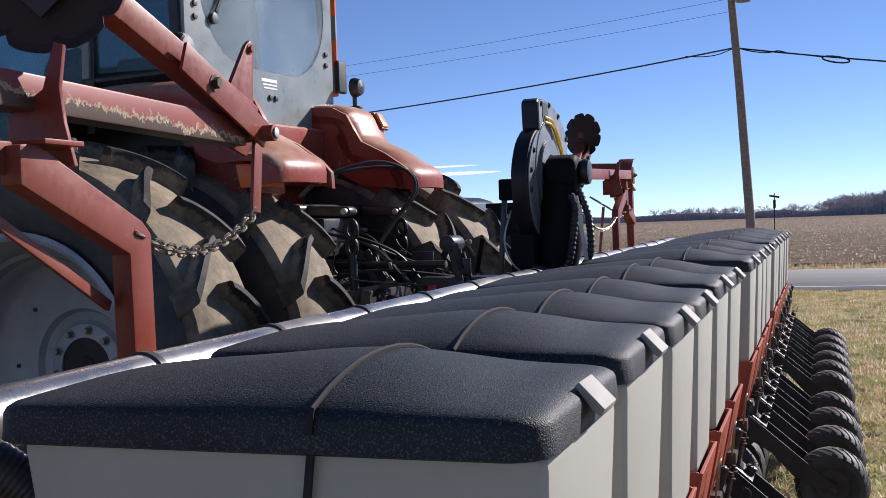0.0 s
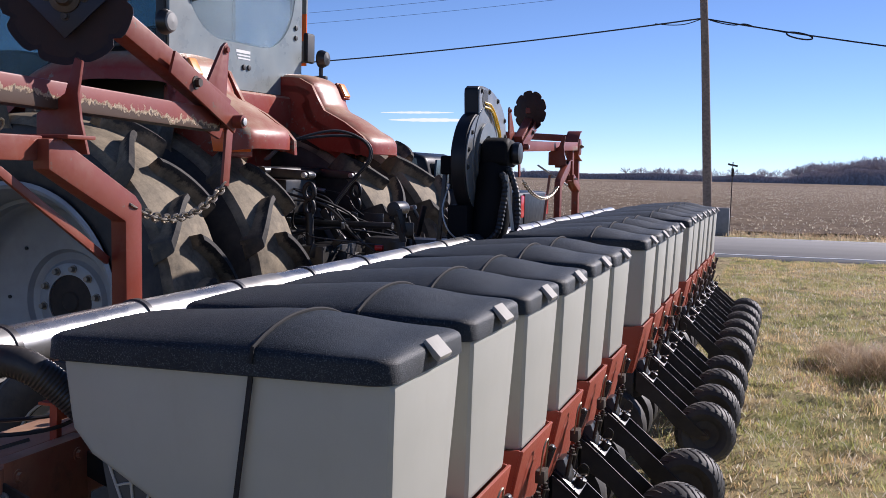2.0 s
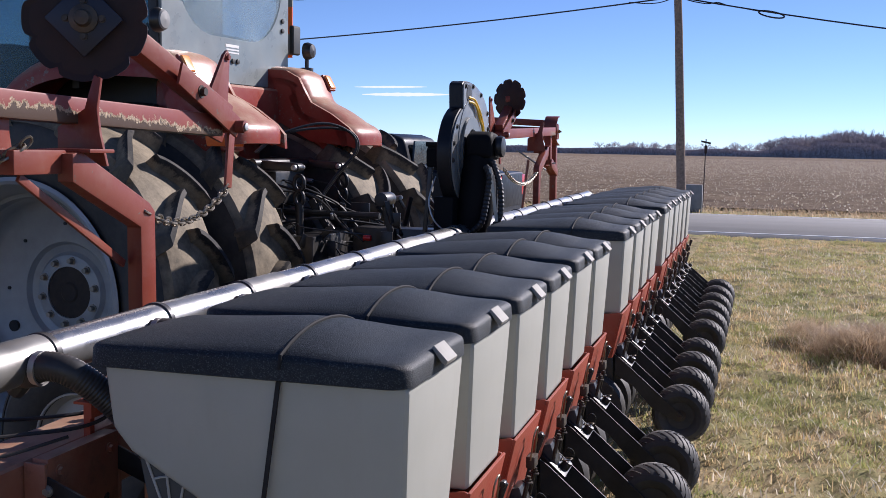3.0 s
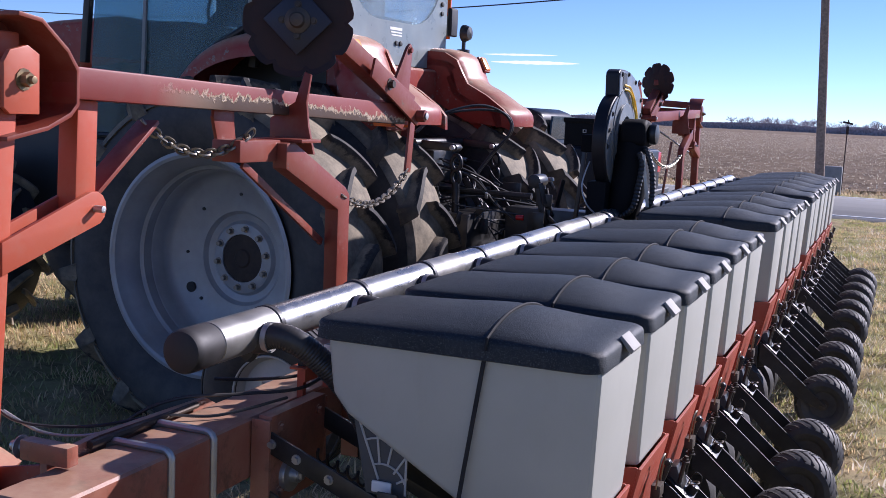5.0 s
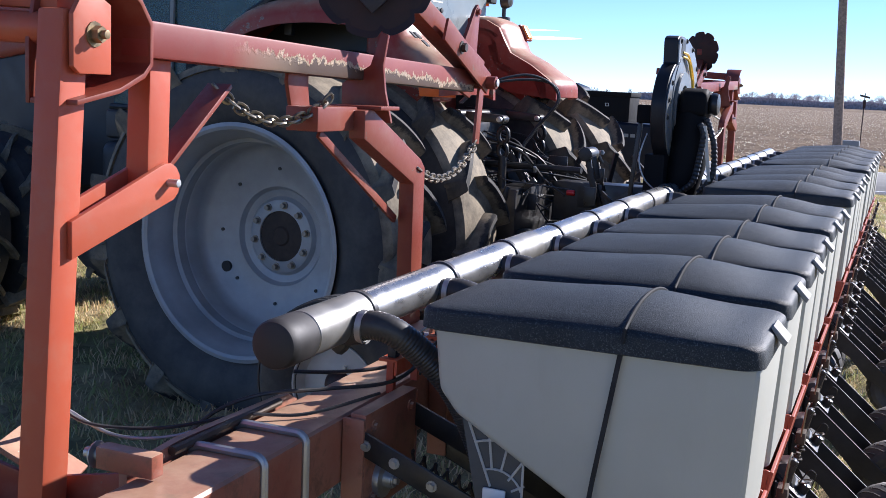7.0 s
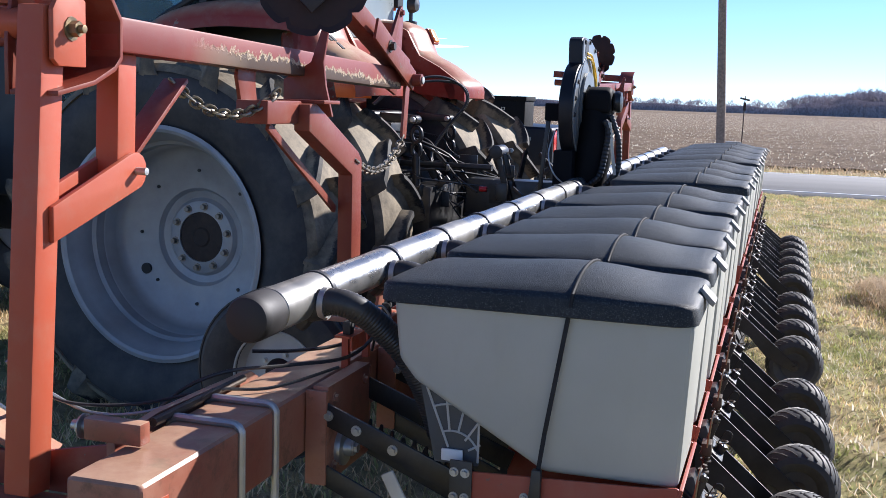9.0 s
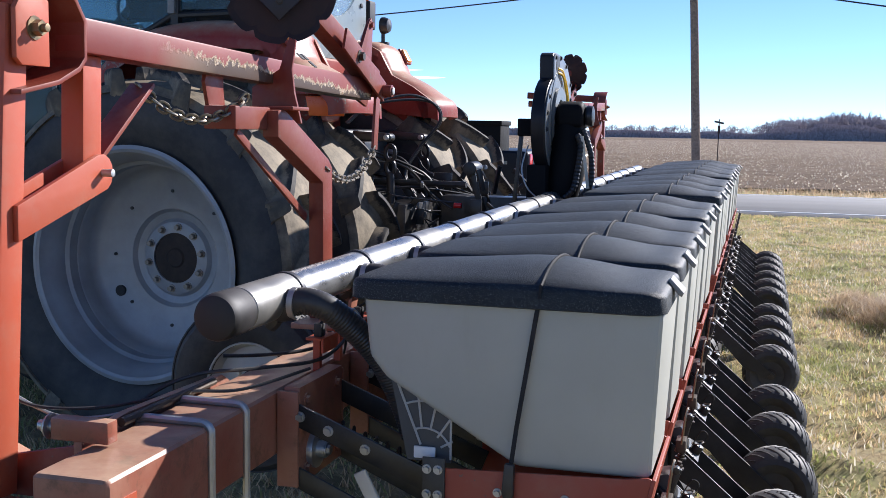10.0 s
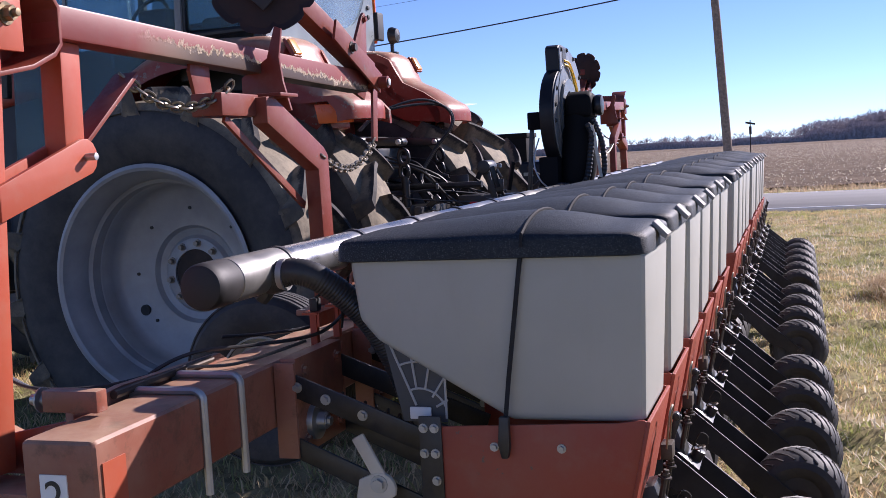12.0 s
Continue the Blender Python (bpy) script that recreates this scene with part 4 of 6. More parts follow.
    part("pivot_pin", drum((-1.56, 1.76 + reach, 1.745), (-1.395, 1.76 + reach, 1.745), 0.026, 18), RED, t)
    part("pivot_cap", drum((-1.396, 1.76 + reach, 1.745), (-1.388, 1.76 + reach, 1.745), 0.016, 14), STEEL, t, "pale pin end")
    part("bolt", hexhead((-1.434, 1.47 + reach, 1.87), (1, 0, 0), 0.017, 0.02), DARK_IRON, t)
    part("chain_tab", beam((-1.47, 1.78 + reach, 1.72), (-1.47, 1.75 + reach, 1.50), 0.05, 0.012, 0.002, up=(1, 0, 0)), RED, t)
    # notched disc
    bm = bmesh.new()
    ring0, ring1 = [], []
    for k in range(72):
        a = 2 * math.pi * k / 72
        bite = max(0.0, math.cos(9 * a)) ** 5
        r = radius - 0.022 * bite
        ring0.append(bm.verts.new((r * math.cos(a), -0.006, r * math.sin(a))))
        ring1.append(bm.verts.new((r * math.cos(a), 0.0, r * math.sin(a))))
    c0 = [bm.verts.new((0.09 * math.cos(2 * math.pi * k / 72), 0.022, 0.09 * math.sin(2 * math.pi * k / 72))) for k in range(72)]
    for k in range(72):
        j = (k + 1) % 72
        bm.faces.new((ring0[k], ring0[j], ring1[j], ring1[k]))
        bm.faces.new((ring0[k], c0[k], c0[j], ring0[j]))
    bm.faces.new(c0)
    bm.faces.new(ring1)
    dm = pose(-1.50 if far else -1.465, disc_at, 2.06, 0, 0, 24)
    disc = part("marker_disc", bm, RUST, t, "rusty notched steel disc", m=dm)
    part("hub_plate", moved(bx(-0.085, 0.085, -0.034, -0.022, -0.085, 0.085, 0.004), pose(0, 0, 0, 0, 45, 0)), BLUE_PLATE, disc, "dark blue diamond hub plate")
    part("hub", join(lathe([(0.0, -0.075), (0.022, -0.072), (0.028, -0.05), (0.045, -0.045), (0.045, -0.03)], 20, "y", (0, 0, 0), closed=False), *[hexhead((0.055 * math.cos(a), -0.034, 0.055 * math.sin(a)), (0, -1, 0), 0.009) for a in (0.0, math.pi / 2, math.pi, 3 * math.pi / 2)]), DARK_IRON, disc)
    part("disc_spindle", beam((-1.505, disc_at + 0.03, 2.06), (-1.52, 1.10 + reach, 2.05), 0.05, 0.05, 0.006), RED, t)
    return t


def chain_thing(name, p0, p1, sag, n):
    """A hanging chain of n links."""
    t = thing(name, "rusty dark steel chain hanging from a row marker", "chain")
    p0, p1 = Vector(p0), Vector(p1)
    line = []
    for i in range(n + 1):
        f = i / n
        p = p0.lerp(p1, f)
        p.z -= sag * 4 * f * (1 - f)
        line.append(p)
    L = sum(((b - a).length for a, b in zip(line, line[1:]))) / n
    h, r = L * 0.5, 0.0135
    loop = [(h * 0.62 + r * math.cos(a), r * math.sin(a), 0) for a in np.linspace(-math.pi / 2, math.pi / 2, 5)] + [(-h * 0.62 - r * math.cos(a), -r * math.sin(a), 0) for a in np.linspace(-math.pi / 2, math.pi / 2, 5)]
    me = mesh_of("link", rod(loop, 0.0048, 6, closed=True))
    for i, (a, b) in enumerate(zip(line, line[1:])):
        d = (b - a).normalized()
        q = d.to_track_quat('X', 'Z').to_matrix().to_4x4() @ pose(0, 0, 0, 90 * (i % 2) + 20, 0, 0)
        q.translation = (a + b) / 2
        part("link", me, CHAIN, t, m=q)
    return t


marker = marker_thing("row_marker")
chain_thing("chain", (-1.53, -0.04, 1.70), (-1.36, 0.30, 1.68), 0.085, 16)
chain_thing("chain", (-1.33, 0.85, 1.45), (-1.42, 1.632, 1.505), 0.085, 22)
# the far marker is the mirror image of the near one
MID = 4.48


def mirrored(ob, parent=None):
    o = ob.copy()
    scene.collection.objects.link(o)
    if ob.type == 'MESH':
        me = ob.data.copy()
        m = Matrix.Diagonal((1, -1, 1, 1))
        me.transform(ob.matrix_basis)
        me.transform(m)
        me.flip_normals()
        o.data = me
    o.matrix_basis = Matrix.Identity(4)
    o.parent = parent
    return o


def mirror_thing(ob):
    top = ob.copy()
    scene.collection.objects.link(top)
    top.matrix_basis = LEAN_ROW @ pose(0, 2 * MID, 0)
    for child in ob.children:
        c = mirrored(child, top)
        for grand in child.children:
            g = mirrored(grand, c)
            g.data.transform(Matrix.Diagonal((1, -1, 1, 1)) @ child.matrix_basis @ Matrix.Diagonal((1, 1, 1, 1)) @ Matrix.Diagonal((1, -1, 1, 1)))
    return top


far_source = marker_thing("row_marker", 0.5, 1.80, 0.172, True)
mirror_thing(far_source)
for o in (*far_source.children_recursive, far_source):
    bpy.data.objects.remove(o)
chain_thing("chain", (-1.58, 2 * MID - 0.08, 1.70), (-1.46, 2 * MID - 0.50, 1.68), 0.085, 18)
chain_thing("chain", (-1.43, 2 * MID - 1.06, 1.45), (-1.47, 2 * MID - 2.252, 1.505), 0.12, 40)


# ---------------------------------------------------------------- tractor
G = -0.20                        # ground level; the planter hangs a little above it
TR = pose(-3.10, 4.46, G, 0, 0, -4.5)      # axle centre; local +x is the rear
tractor = thing("tractor", "red farm tractor with dual rear wheels, cab and grey rims", "tractor", m=TR)
AXLE, RZ = 0.05, 0.985
RUST_HUB = plain("rusty_hub", (0.05, 0.036, 0.028), 0.75, 0.2, vary=0.4, scale=20)
NUT = plain("rusty_pale_nut", (0.30, 0.26, 0.21), 0.5, 0.5, vary=0.3)


def big_tyre(width=0.50):
    h = width / 2
    prof = [(0.66, -h * 0.78), (0.70, -h * 0.86), (0.82, -h * 1.0), (0.94, -h * 0.97), (1.0, -h * 0.84), (1.02, -h * 0.5), (1.025, 0), (1.02, h * 0.5), (1.0, h * 0.84), (0.94, h * 0.97), (0.82, h), (0.70, h * 0.86), (0.66, h * 0.78)]
    return lathe(prof, 64, "y")


def lug(a, s, h=0.25):
    """One curved traction bar, running a little over the shoulder."""
    bm = bmesh.new()
    rings = []
    for k in range(8):
        f = k / 7
        y = s * (-0.015 + (h + 0.018) * f)
        aa = a - 0.02 - 0.23 * f ** 1.35
        w = 0.020 + 0.011 * f
        base = 0.990 - 0.045 * f ** 3
        top = 1.111 - 0.026 * f ** 3
        ring = []
        for da, r in ((-w - 0.022, base), (-w, top - 0.010), (-w + 0.008, top), (w - 0.008, top), (w, top - 0.010), (w + 0.022, base)):
            ring.append(bm.verts.new((r * math.cos(aa + da), y, r * math.sin(aa + da))))
        rings.append(ring)
    # shoulder end
    aa = a - 0.275
    ring = []
    for da, r, dy in ((-0.048, 0.930, -0.012), (-0.036, 0.955, -0.004), (-0.028, 0.965, 0.0), (0.028, 0.965, 0.0), (0.036, 0.955, -0.004), (0.048, 0.930, -0.012)):
        ring.append(bm.verts.new((r * math.cos(aa + da), s * (h + dy), r * math.sin(aa + da))))
    rings.append(ring)
    for p, q in zip(rings, rings[1:]):
        for i in range(5):
            bm.faces.new((p[i], p[i + 1], q[i + 1], q[i]))
    bm.faces.new(rings[0])
    bm.faces.new(list(reversed(rings[-1])))
    return bm


def tread():
    bits = []
    for i in range(15):
        a = 2 * math.pi * i / 15
        bits.append(lug(a, 1))
        bits.append(lug(a + math.pi / 15, -1))
    crown = lathe([(0.965, -0.246), (1.009, -0.215), (1.028, -0.125), (1.033, 0), (1.028, 0.125), (1.009, 0.215), (0.965, 0.246), (0.955, 0)], 64, "y")
    return join(crown, *bits)


TYRE_ME, TREAD_ME = mesh_of("tyre", big_tyre()), mesh_of("tread", tread(), 40)
RIM_ME = mesh_of("rim", lathe([(0.60, 0.22), (0.665, 0.225), (0.67, 0.21), (0.64, 0.2), (0.62, 0.10), (0.60, 0.0), (0.60, -0.10), (0.635, -0.185), (0.64, -0.205), (0.665, -0.215), (0.672, -0.228), (0.65, -0.235), (0.632, -0.225), (0.612, -0.17), (0.585, -0.13), (0.580, -0.06), (0.560, -0.045), (0.556, 0.02), (0.548, 0.03), (0.540, 0.11), (0.525, 0.145), (0.50, 0.165),
                              (0.33, 0.205), (0.295, 0.207), (0.275, 0.235), (0.235, 0.245), (0.215, 0.222), (0.19, 0.216), (0.15, 0.216), (0.15, 0.24), (0.28, 0.26), (0.50, 0.19), (0.555, 0.16), (0.58, 0.20)], 72, "y"))


def rear_wheel(y, s):
    """s: -1 when the dish faces the near side."""
    m = pose(AXLE + 0.06 * y, y, RZ, 0, random.uniform(-4, 4), 0 if s < 0 else 180) @ Matrix.Diagonal((1.025, 1.0, 1.025, 1))
    w = part("rear_wheel", TYRE_ME, SIDEWALL, tractor, "dusty black tractor tyre", m=m)
    part("tread", TREAD_ME, TREAD, w, "dusty tan traction lugs")
    part("rim", RIM_ME, GREY_RIM, w, "dull silver-grey steel rim")
    part("hub", lathe([(0.0, 0.213), (0.05, 0.213), (0.06, 0.222), (0.13, 0.224), (0.15, 0.228), (0.15, 0.3)], 32, "y", closed=False), RUST_HUB, w, "dark rusty recessed hub")
    bolts = [hexhead((0.185 * math.cos(a), 0.216, 0.185 * math.sin(a)), (0, -1, 0), 0.016, 0.03) for a in np.linspace(0.2, 0.2 + 2 * math.pi, 11)[:-1]]
    for bm in bolts:
        part("wheel_nut", bm, NUT, w)
    dots = [drum((0.40 * math.cos(a), 0.180, 0.40 * math.sin(a)), (0.40 * math.cos(a), 0.205, 0.40 * math.sin(a)), 0.010, 10, 0) for a in np.linspace(0, 2 * math.pi, 9)[:-1]]
    dots.append(drum((-0.36, 0.172, -0.22), (-0.36, 0.21, -0.22), 0.033, 18, 0))
    for bm in dots:
        part("rim_hole", bm, INK, w, "dark hand hole")
    return w


random.seed(5)
for y, s in ((-1.52, -1), (-0.76, -1), (0.76, 1), (1.52, 1)):
    rear_wheel(y, s)
part("axle", drum((AXLE, -1.26, RZ), (AXLE, 1.26, RZ), 0.11, 24), BLACK_STEEL, tractor, "dark rear axle")
part("rear_housing", join(bx(-0.6, 0.42, -0.46, 0.46, 0.62, 1.66, 0.06, 3), bx(0.3, 0.72, -0.34, 0.34, 0.70, 1.38, 0.04)), BLACK_STEEL, tractor, "black rear housing")
part("chassis", bx(-3.6, -0.4, -0.30, 0.30, 0.75, 1.25, 0.05), BLACK_STEEL, tractor)


FENDER_TOP = [(-1.02, 1.88), (-0.89, 2.10), (-0.69, 2.31), (-0.42, 2.42), (-0.1, 2.455), (0.20, 2.445), (0.40, 2.43), (0.50, 2.38), (0.555, 2.28), (0.60, 2.205), (0.76, 2.125), (0.90, 2.03), (0.96, 1.965), (0.965, 1.88)]
FENDER_LOW = [(0.90, 1.87), (0.60, 1.90), (0.30, 2.06), (0.0, 2.13), (-0.3, 2.12), (-0.6, 2.06), (-0.85, 1.97), (-0.98, 1.90)]


TOP_LINE = [(p.x, p.z) for p in smooth_line([(x, 0, z) for x, z in FENDER_TOP], 3)]


def fender(s):
    """Red wheel arch: a domed top behind the cab, running down to a flared beak; s is the side."""
    bm = bmesh.new()
    rings = []
    lim = 2.02
    for y, drop, pull in ((0.50, 0.09, 0.08), (0.515, 0.05, 0.045), (0.55, 0.018, 0.02), (0.62, 0.004, 0.006), (0.74, 0.0, 0.0), (0.86, 0.006, 0.004), (0.94, 0.022, 0.012), (0.99, 0.052, 0.028), (1.02, 0.09, 0.05), (1.03, 0.14, 0.08)):
        ring = []
        for x, z in TOP_LINE:
            zz = max(min(z, lim), z - drop) if z > lim else z - 0.1 * drop
            ring.append(bm.verts.new((x - (pull if x > 0.5 else 0), s * y, zz)))
        for x, z in reversed(TOP_LINE[1:-1]):
            d = Vector((x + 0.05, z - 1.15)).normalized() * 0.045
            zz = max(min(z, lim), z - drop) if z > lim else z - 0.1 * drop
            ring.append(bm.verts.new((x - d.x - (pull if x > 0.5 else 0), s * y, zz - d.y)))
        rings.append(ring)
    n = len(rings[0])
    for a, b in zip(rings, rings[1:]):
        for k in range(n):
            bm.faces.new((a[k], a[(k + 1) % n], b[(k + 1) % n], b[k]))
    bm.faces.new(rings[0])
    bm.faces.new(list(reversed(rings[-1])))
    bmesh.ops.triangulate(bm, faces=[f for f in bm.faces if len(f.verts) > 4])
    return bm


for s in (-1, 1):
    f = part("fender", fender(s), RED_BODY, tractor, "dusty red rounded fender", sharp=65)
    part("inner_panel", prism([(x, z - 0.03) for x, z in FENDER_TOP] + FENDER_LOW, "xz", s * 0.50, s * 0.53), RED_BODY, f, "dusty red inner fender wall")
    part("wheel_well", prism([(x * 0.985, z - 0.05) for x, z in FENDER_TOP if x < 0.6] + [(0.55, 1.5), (-0.9, 1.5)], "xz", s * 0.535, s * 0.55), INK, f, "black wheel well liner")
    part("tail_lamp", moved(bx(-0.016, 0.016, -0.040, 0.040, -0.055, 0.055, 0.012, 3), pose(0.530, s * 0.93, 2.338, 0, -30, 0)), AMBER, f, "amber tail lamp")
    part("lamp_bezel", moved(bx(-0.012, 0.012, -0.052, 0.052, -0.066, 0.066, 0.010, 3), pose(0.520, s * 0.93, 2.335, 0, -30, 0)), RED_BODY, f)
    if s < 0:
        part("reflector", prism([(-0.12, -0.065), (0.12, -0.065), (0.145, 0.07), (-0.145, 0.07)], "xz", -0.012, 0.012, 0.005), ORANGE, f, "bright orange reflector", m=pose(0.79, -0.93, 1.915, 0, 0, 24) @ Matrix.Scale(0.88, 4))
    for k in range(3 if s < 0 else 0):
        part("vent_slot", moved(bx(-0.028, 0.028, -0.016, 0.016, -0.003, 0.003), pose(0.64 + 0.055 * (k % 2), s * (0.93 + 0.05 * (k // 2)), 2.212 - 0.045 * (k % 2), 0, 39, 0)), INK, f, "small black vent slot")
    part("tail_panel", prism([(0.36, 1.80), (0.70, 1.83), (0.70, 2.0), (0.52, 2.20), (0.36, 2.24)], "xz", s * 0.56, s * 0.90, 0.02), RED_BODY, tractor, "dark red rear panel below the cab")
    if s < 0:
        continue
    lamp = part("work_lamp", lathe([(0.0, 0.05), (0.05, 0.04), (0.066, 0.0), (0.064, -0.02), (0.0, -0.025)], 20, "x", (0.34, s * 0.95, 2.575), closed=False), BLACK_STEEL, tractor, "round black work lamp")
    part("lamp_stem", rod([(0.33, s * 0.95, 2.40), (0.33, s * 0.95, 2.53)], 0.016, 8), BLACK_STEEL, lamp)
    part("lamp_base", drum((0.33, s * 0.95, 2.415), (0.33, s * 0.95, 2.45), 0.05, 14), BLACK_STEEL, lamp)

# cab
SIDE_GLASS = glass_material("dark_tinted_cab_glass", (0.26, 0.39, 0.41))
CX0, CX1 = -1.95, 0.20
part("cab_floor", join(bx(-0.95, CX1, -0.50, 0.50, 1.6, 2.30, 0.04, 3), bx(CX1 - 0.05, CX1 + 0.14, -0.72, 0.72, 1.9, 2.27, 0.04, 3)), RED_BODY, tractor, "red lower cab body")
part("cab_sill", bx(CX0, -0.9, -0.80, 0.80, 1.45, 1.66, 0.04, 3), INK, tractor, "black cab sill")
part("cab_roof", bx(CX0 - 0.1, CX1 + 0.12, -0.86, 0.86, 3.53, 3.70, 0.07, 4), RED_BODY, tractor, "red cab roof")
posts = []
for s in (-1, 1):
    posts += [beam((CX1 + 0.02, s * 0.80, 2.27), (CX1 - 0.03, s * 0.77, 3.55), 0.05, 0.06, 0.01, up=(1, 0, 0)), beam((CX0 + 0.05, s * 0.80, 2.20), (CX0 + 0.12, s * 0.76, 3.55), 0.05, 0.06, 0.01, up=(1, 0, 0)), beam((-0.35, s * 0.82, 2.20), (-0.35, s * 0.78, 3.55), 0.05, 0.06, 0.01, up=(1, 0, 0))]
for bm in posts:
    part("cab_post", bm, INK, tractor, "black cab post")


def rear_window():
    pts = rounded(-0.76, 0.76, 2.31, 3.49, 0.22, 8)
    return prism(pts, "yz", CX1 + 0.045, CX1 + 0.053)


def rear_frame():
    outer, inner = rounded(-0.79, 0.79, 2.28, 3.52, 0.16, 12), rounded(-0.66, 0.69, 2.58, 3.50, 0.44, 12)
    bm = bmesh.new()
    rings = [[bm.verts.new((x, u, v)) for u, v in o] for x, o in ((CX1 + 0.03, outer), (CX1 + 0.056, outer), (CX1 + 0.056, inner), (CX1 + 0.03, inner))]
    n = len(outer)
    for i in range(4):
        a, b = rings[i], rings[(i + 1) % 4]
        for k in range(n):
            bm.faces.new((a[k], a[(k + 1) % n], b[(k + 1) % n], b[k]))
    return bm


SMOKE = plain("dusty_grey_window_edge", (0.25, 0.29, 0.29), 0.3, vary=0.15, scale=4, dust=0.3)
w = part("rear_window", rear_window(), GLASS, tractor, "blue-tinted rear cab glass")
part("window_frame", rear_frame(), SMOKE, w, "dusty frosted glass border")
for y in (0.02, 0.08):
    part("window_bolt", drum((CX1 + 0.055, y, 2.43), (CX1 + 0.068, y, 2.43), 0.018, 14), INK, w)
for y, z in ((-0.70, 2.87), (-0.70, 2.80), (0.70, 2.70), (0.70, 2.77)):
    part("window_bolt", drum((CX1 + 0.055, y, z), (CX1 + 0.068, y, z), 0.018, 14), INK, w)
bars = [bx(CX1 + 0.0565, CX1 + 0.058, -0.07, 0.10, 2.52, 2.54), bx(CX1 + 0.0565, CX1 + 0.058, -0.06, 0.10, 2.50, 2.51), bx(CX1 + 0.0565, CX1 + 0.058, -0.05, 0.10, 2.48, 2.49)]
part("decal", join(*bars), WHITE_PAINT, w, "small white dealer decal lines")
part("wiper", join(beam((CX1 + 0.07, -0.52, 2.85), (CX1 + 0.07, -0.28, 3.23), 0.012, 0.02, 0.002), drum((CX1 + 0.05, -0.54, 2.81), (CX1 + 0.08, -0.54, 2.81), 0.03, 14)), INK, w, "black wiper arm")
for s in (-1, 1):
    g = part("side_window", prism([(CX0 + 0.10, 1.70), (-1.05, 1.70), (-0.92, 2.14), (-0.70, 2.36), (-0.40, 2.51), (-0.40, 3.51), (CX0 + 0.20, 3.51)], "xz", s * 0.80, s * 0.806), SIDE_GLASS, tractor, "blue-tinted door glass")
    g = part("side_window", prism([(-0.33, 2.53), (CX1 - 0.03, 2.52), (CX1 - 0.05, 3.51), (-0.33, 3.51)], "xz", s * 0.80, s * 0.806), SIDE_GLASS, tractor, "blue-tinted side glass")
    rim = [(CX0 + 0.08, 1.68), (-1.03, 1.68), (-0.89, 2.13), (-0.68, 2.34), (-0.38, 2.49), (CX1, 2.50)]
    part("sill_trim", rod([(x, s * 0.812, z) for x, z in rim], 0.022, 8), INK, tractor, "black window trim")
g = part("windscreen", prism([(-0.72, 2.25), (0.72, 2.25), (0.70, 3.51), (-0.70, 3.51)], "yz", CX0 + 0.06, CX0 + 0.066), GLASS, tractor, "cab windscreen")
part("seat", join(bx(-0.55, -0.05, -0.27, 0.27, 2.25, 2.43, 0.06, 3), bx(-0.12, 0.02, -0.27, 0.27, 2.40, 3.10, 0.06, 3), bx(-0.11, 0.0, -0.15, 0.15, 3.10, 3.30, 0.04, 3)), INTERIOR, tractor, "dark cab seat")
part("steering_wheel", join(rod([(-1.22 + 0.10 * math.sin(a), 0.21 * math.cos(a), 2.72 + 0.18 * math.sin(a)) for a in np.linspace(0, 2 * math.pi, 25)[:-1]], 0.014, 8, closed=True), rod([(-1.5, 0, 2.45), (-1.22, 0, 2.72)], 0.03, 10)), INTERIOR, tractor, "black steering wheel")
part("rear_shelf", bx(-0.30, CX1 - 0.04, -0.70, 0.70, 2.30, 2.62, 0.05, 3), INTERIOR, tractor, "dark shelf behind the seat")
part("armrest", join(bx(-0.75, -0.10, -0.52, -0.34, 2.30, 2.62, 0.04, 3), bx(-0.95, -0.70, -0.50, -0.36, 2.5, 2.75, 0.03, 3)), INTERIOR, tractor, "dark armrest console")
part("headliner", bx(CX0 + 0.1, CX1 - 0.02, -0.74, 0.74, 3.44, 3.53, 0.02), INTERIOR, tractor, "dark cab headliner")
part("console", bx(-1.75, -1.35, -0.3, 0.3, 1.66, 2.55, 0.06, 3), INTERIOR, tractor)
# striped marker post at the far rear cab corner
pole = part("marker_post", bx(0.14, 0.19, 0.97, 0.985, 2.53, 3.70, 0.003), ORANGE, tractor, "orange and grey striped marker post")
for z in (2.55, 2.91, 3.27):
    part("stripe", bx(0.139, 0.191, 0.969, 0.986, z, z + 0.16), GREY_PLASTIC, pole, "grey stripe")
part("mirror", moved(bx(-0.02, 0.02, -0.06, 0.06, -0.11, 0.11, 0.02, 3), pose(0.20, 1.0, 2.66)), INK, tractor, "black mirror")
part("work_lamp", lathe([(0.0, 0.05), (0.06, 0.04), (0.075, 0.0), (0.07, -0.02), (0.0, -0.03)], 24, "x", (CX1 + 0.13, -0.93, 2.60), closed=False), BLACK_STEEL, tractor, "black oval work lamp")
part("lamp_glass", lathe([(0.0, 0.056), (0.05, 0.05), (0.058, 0.042)], 24, "x", (CX1 + 0.13, -0.93, 2.60), closed=False), GREY_PLASTIC, tractor, "pale lamp glass")
part("lamp_bracket", beam((CX1, -0.80, 2.60), (CX1 + 0.11, -0.93, 2.60), 0.03, 0.03, 0.004), BLACK_STEEL, tractor)
part("door_frame", join(beam((-1.32, -0.83, 1.70), (-1.30, -0.80, 3.54), 0.02, 0.03, 0.004, up=(1, 0, 0)), beam((-0.365, -0.84, 2.50), (-0.365, -0.80, 3.54), 0.03, 0.05, 0.005, up=(1, 0, 0))), GREY_PLASTIC, tractor, "pale grey door frame")

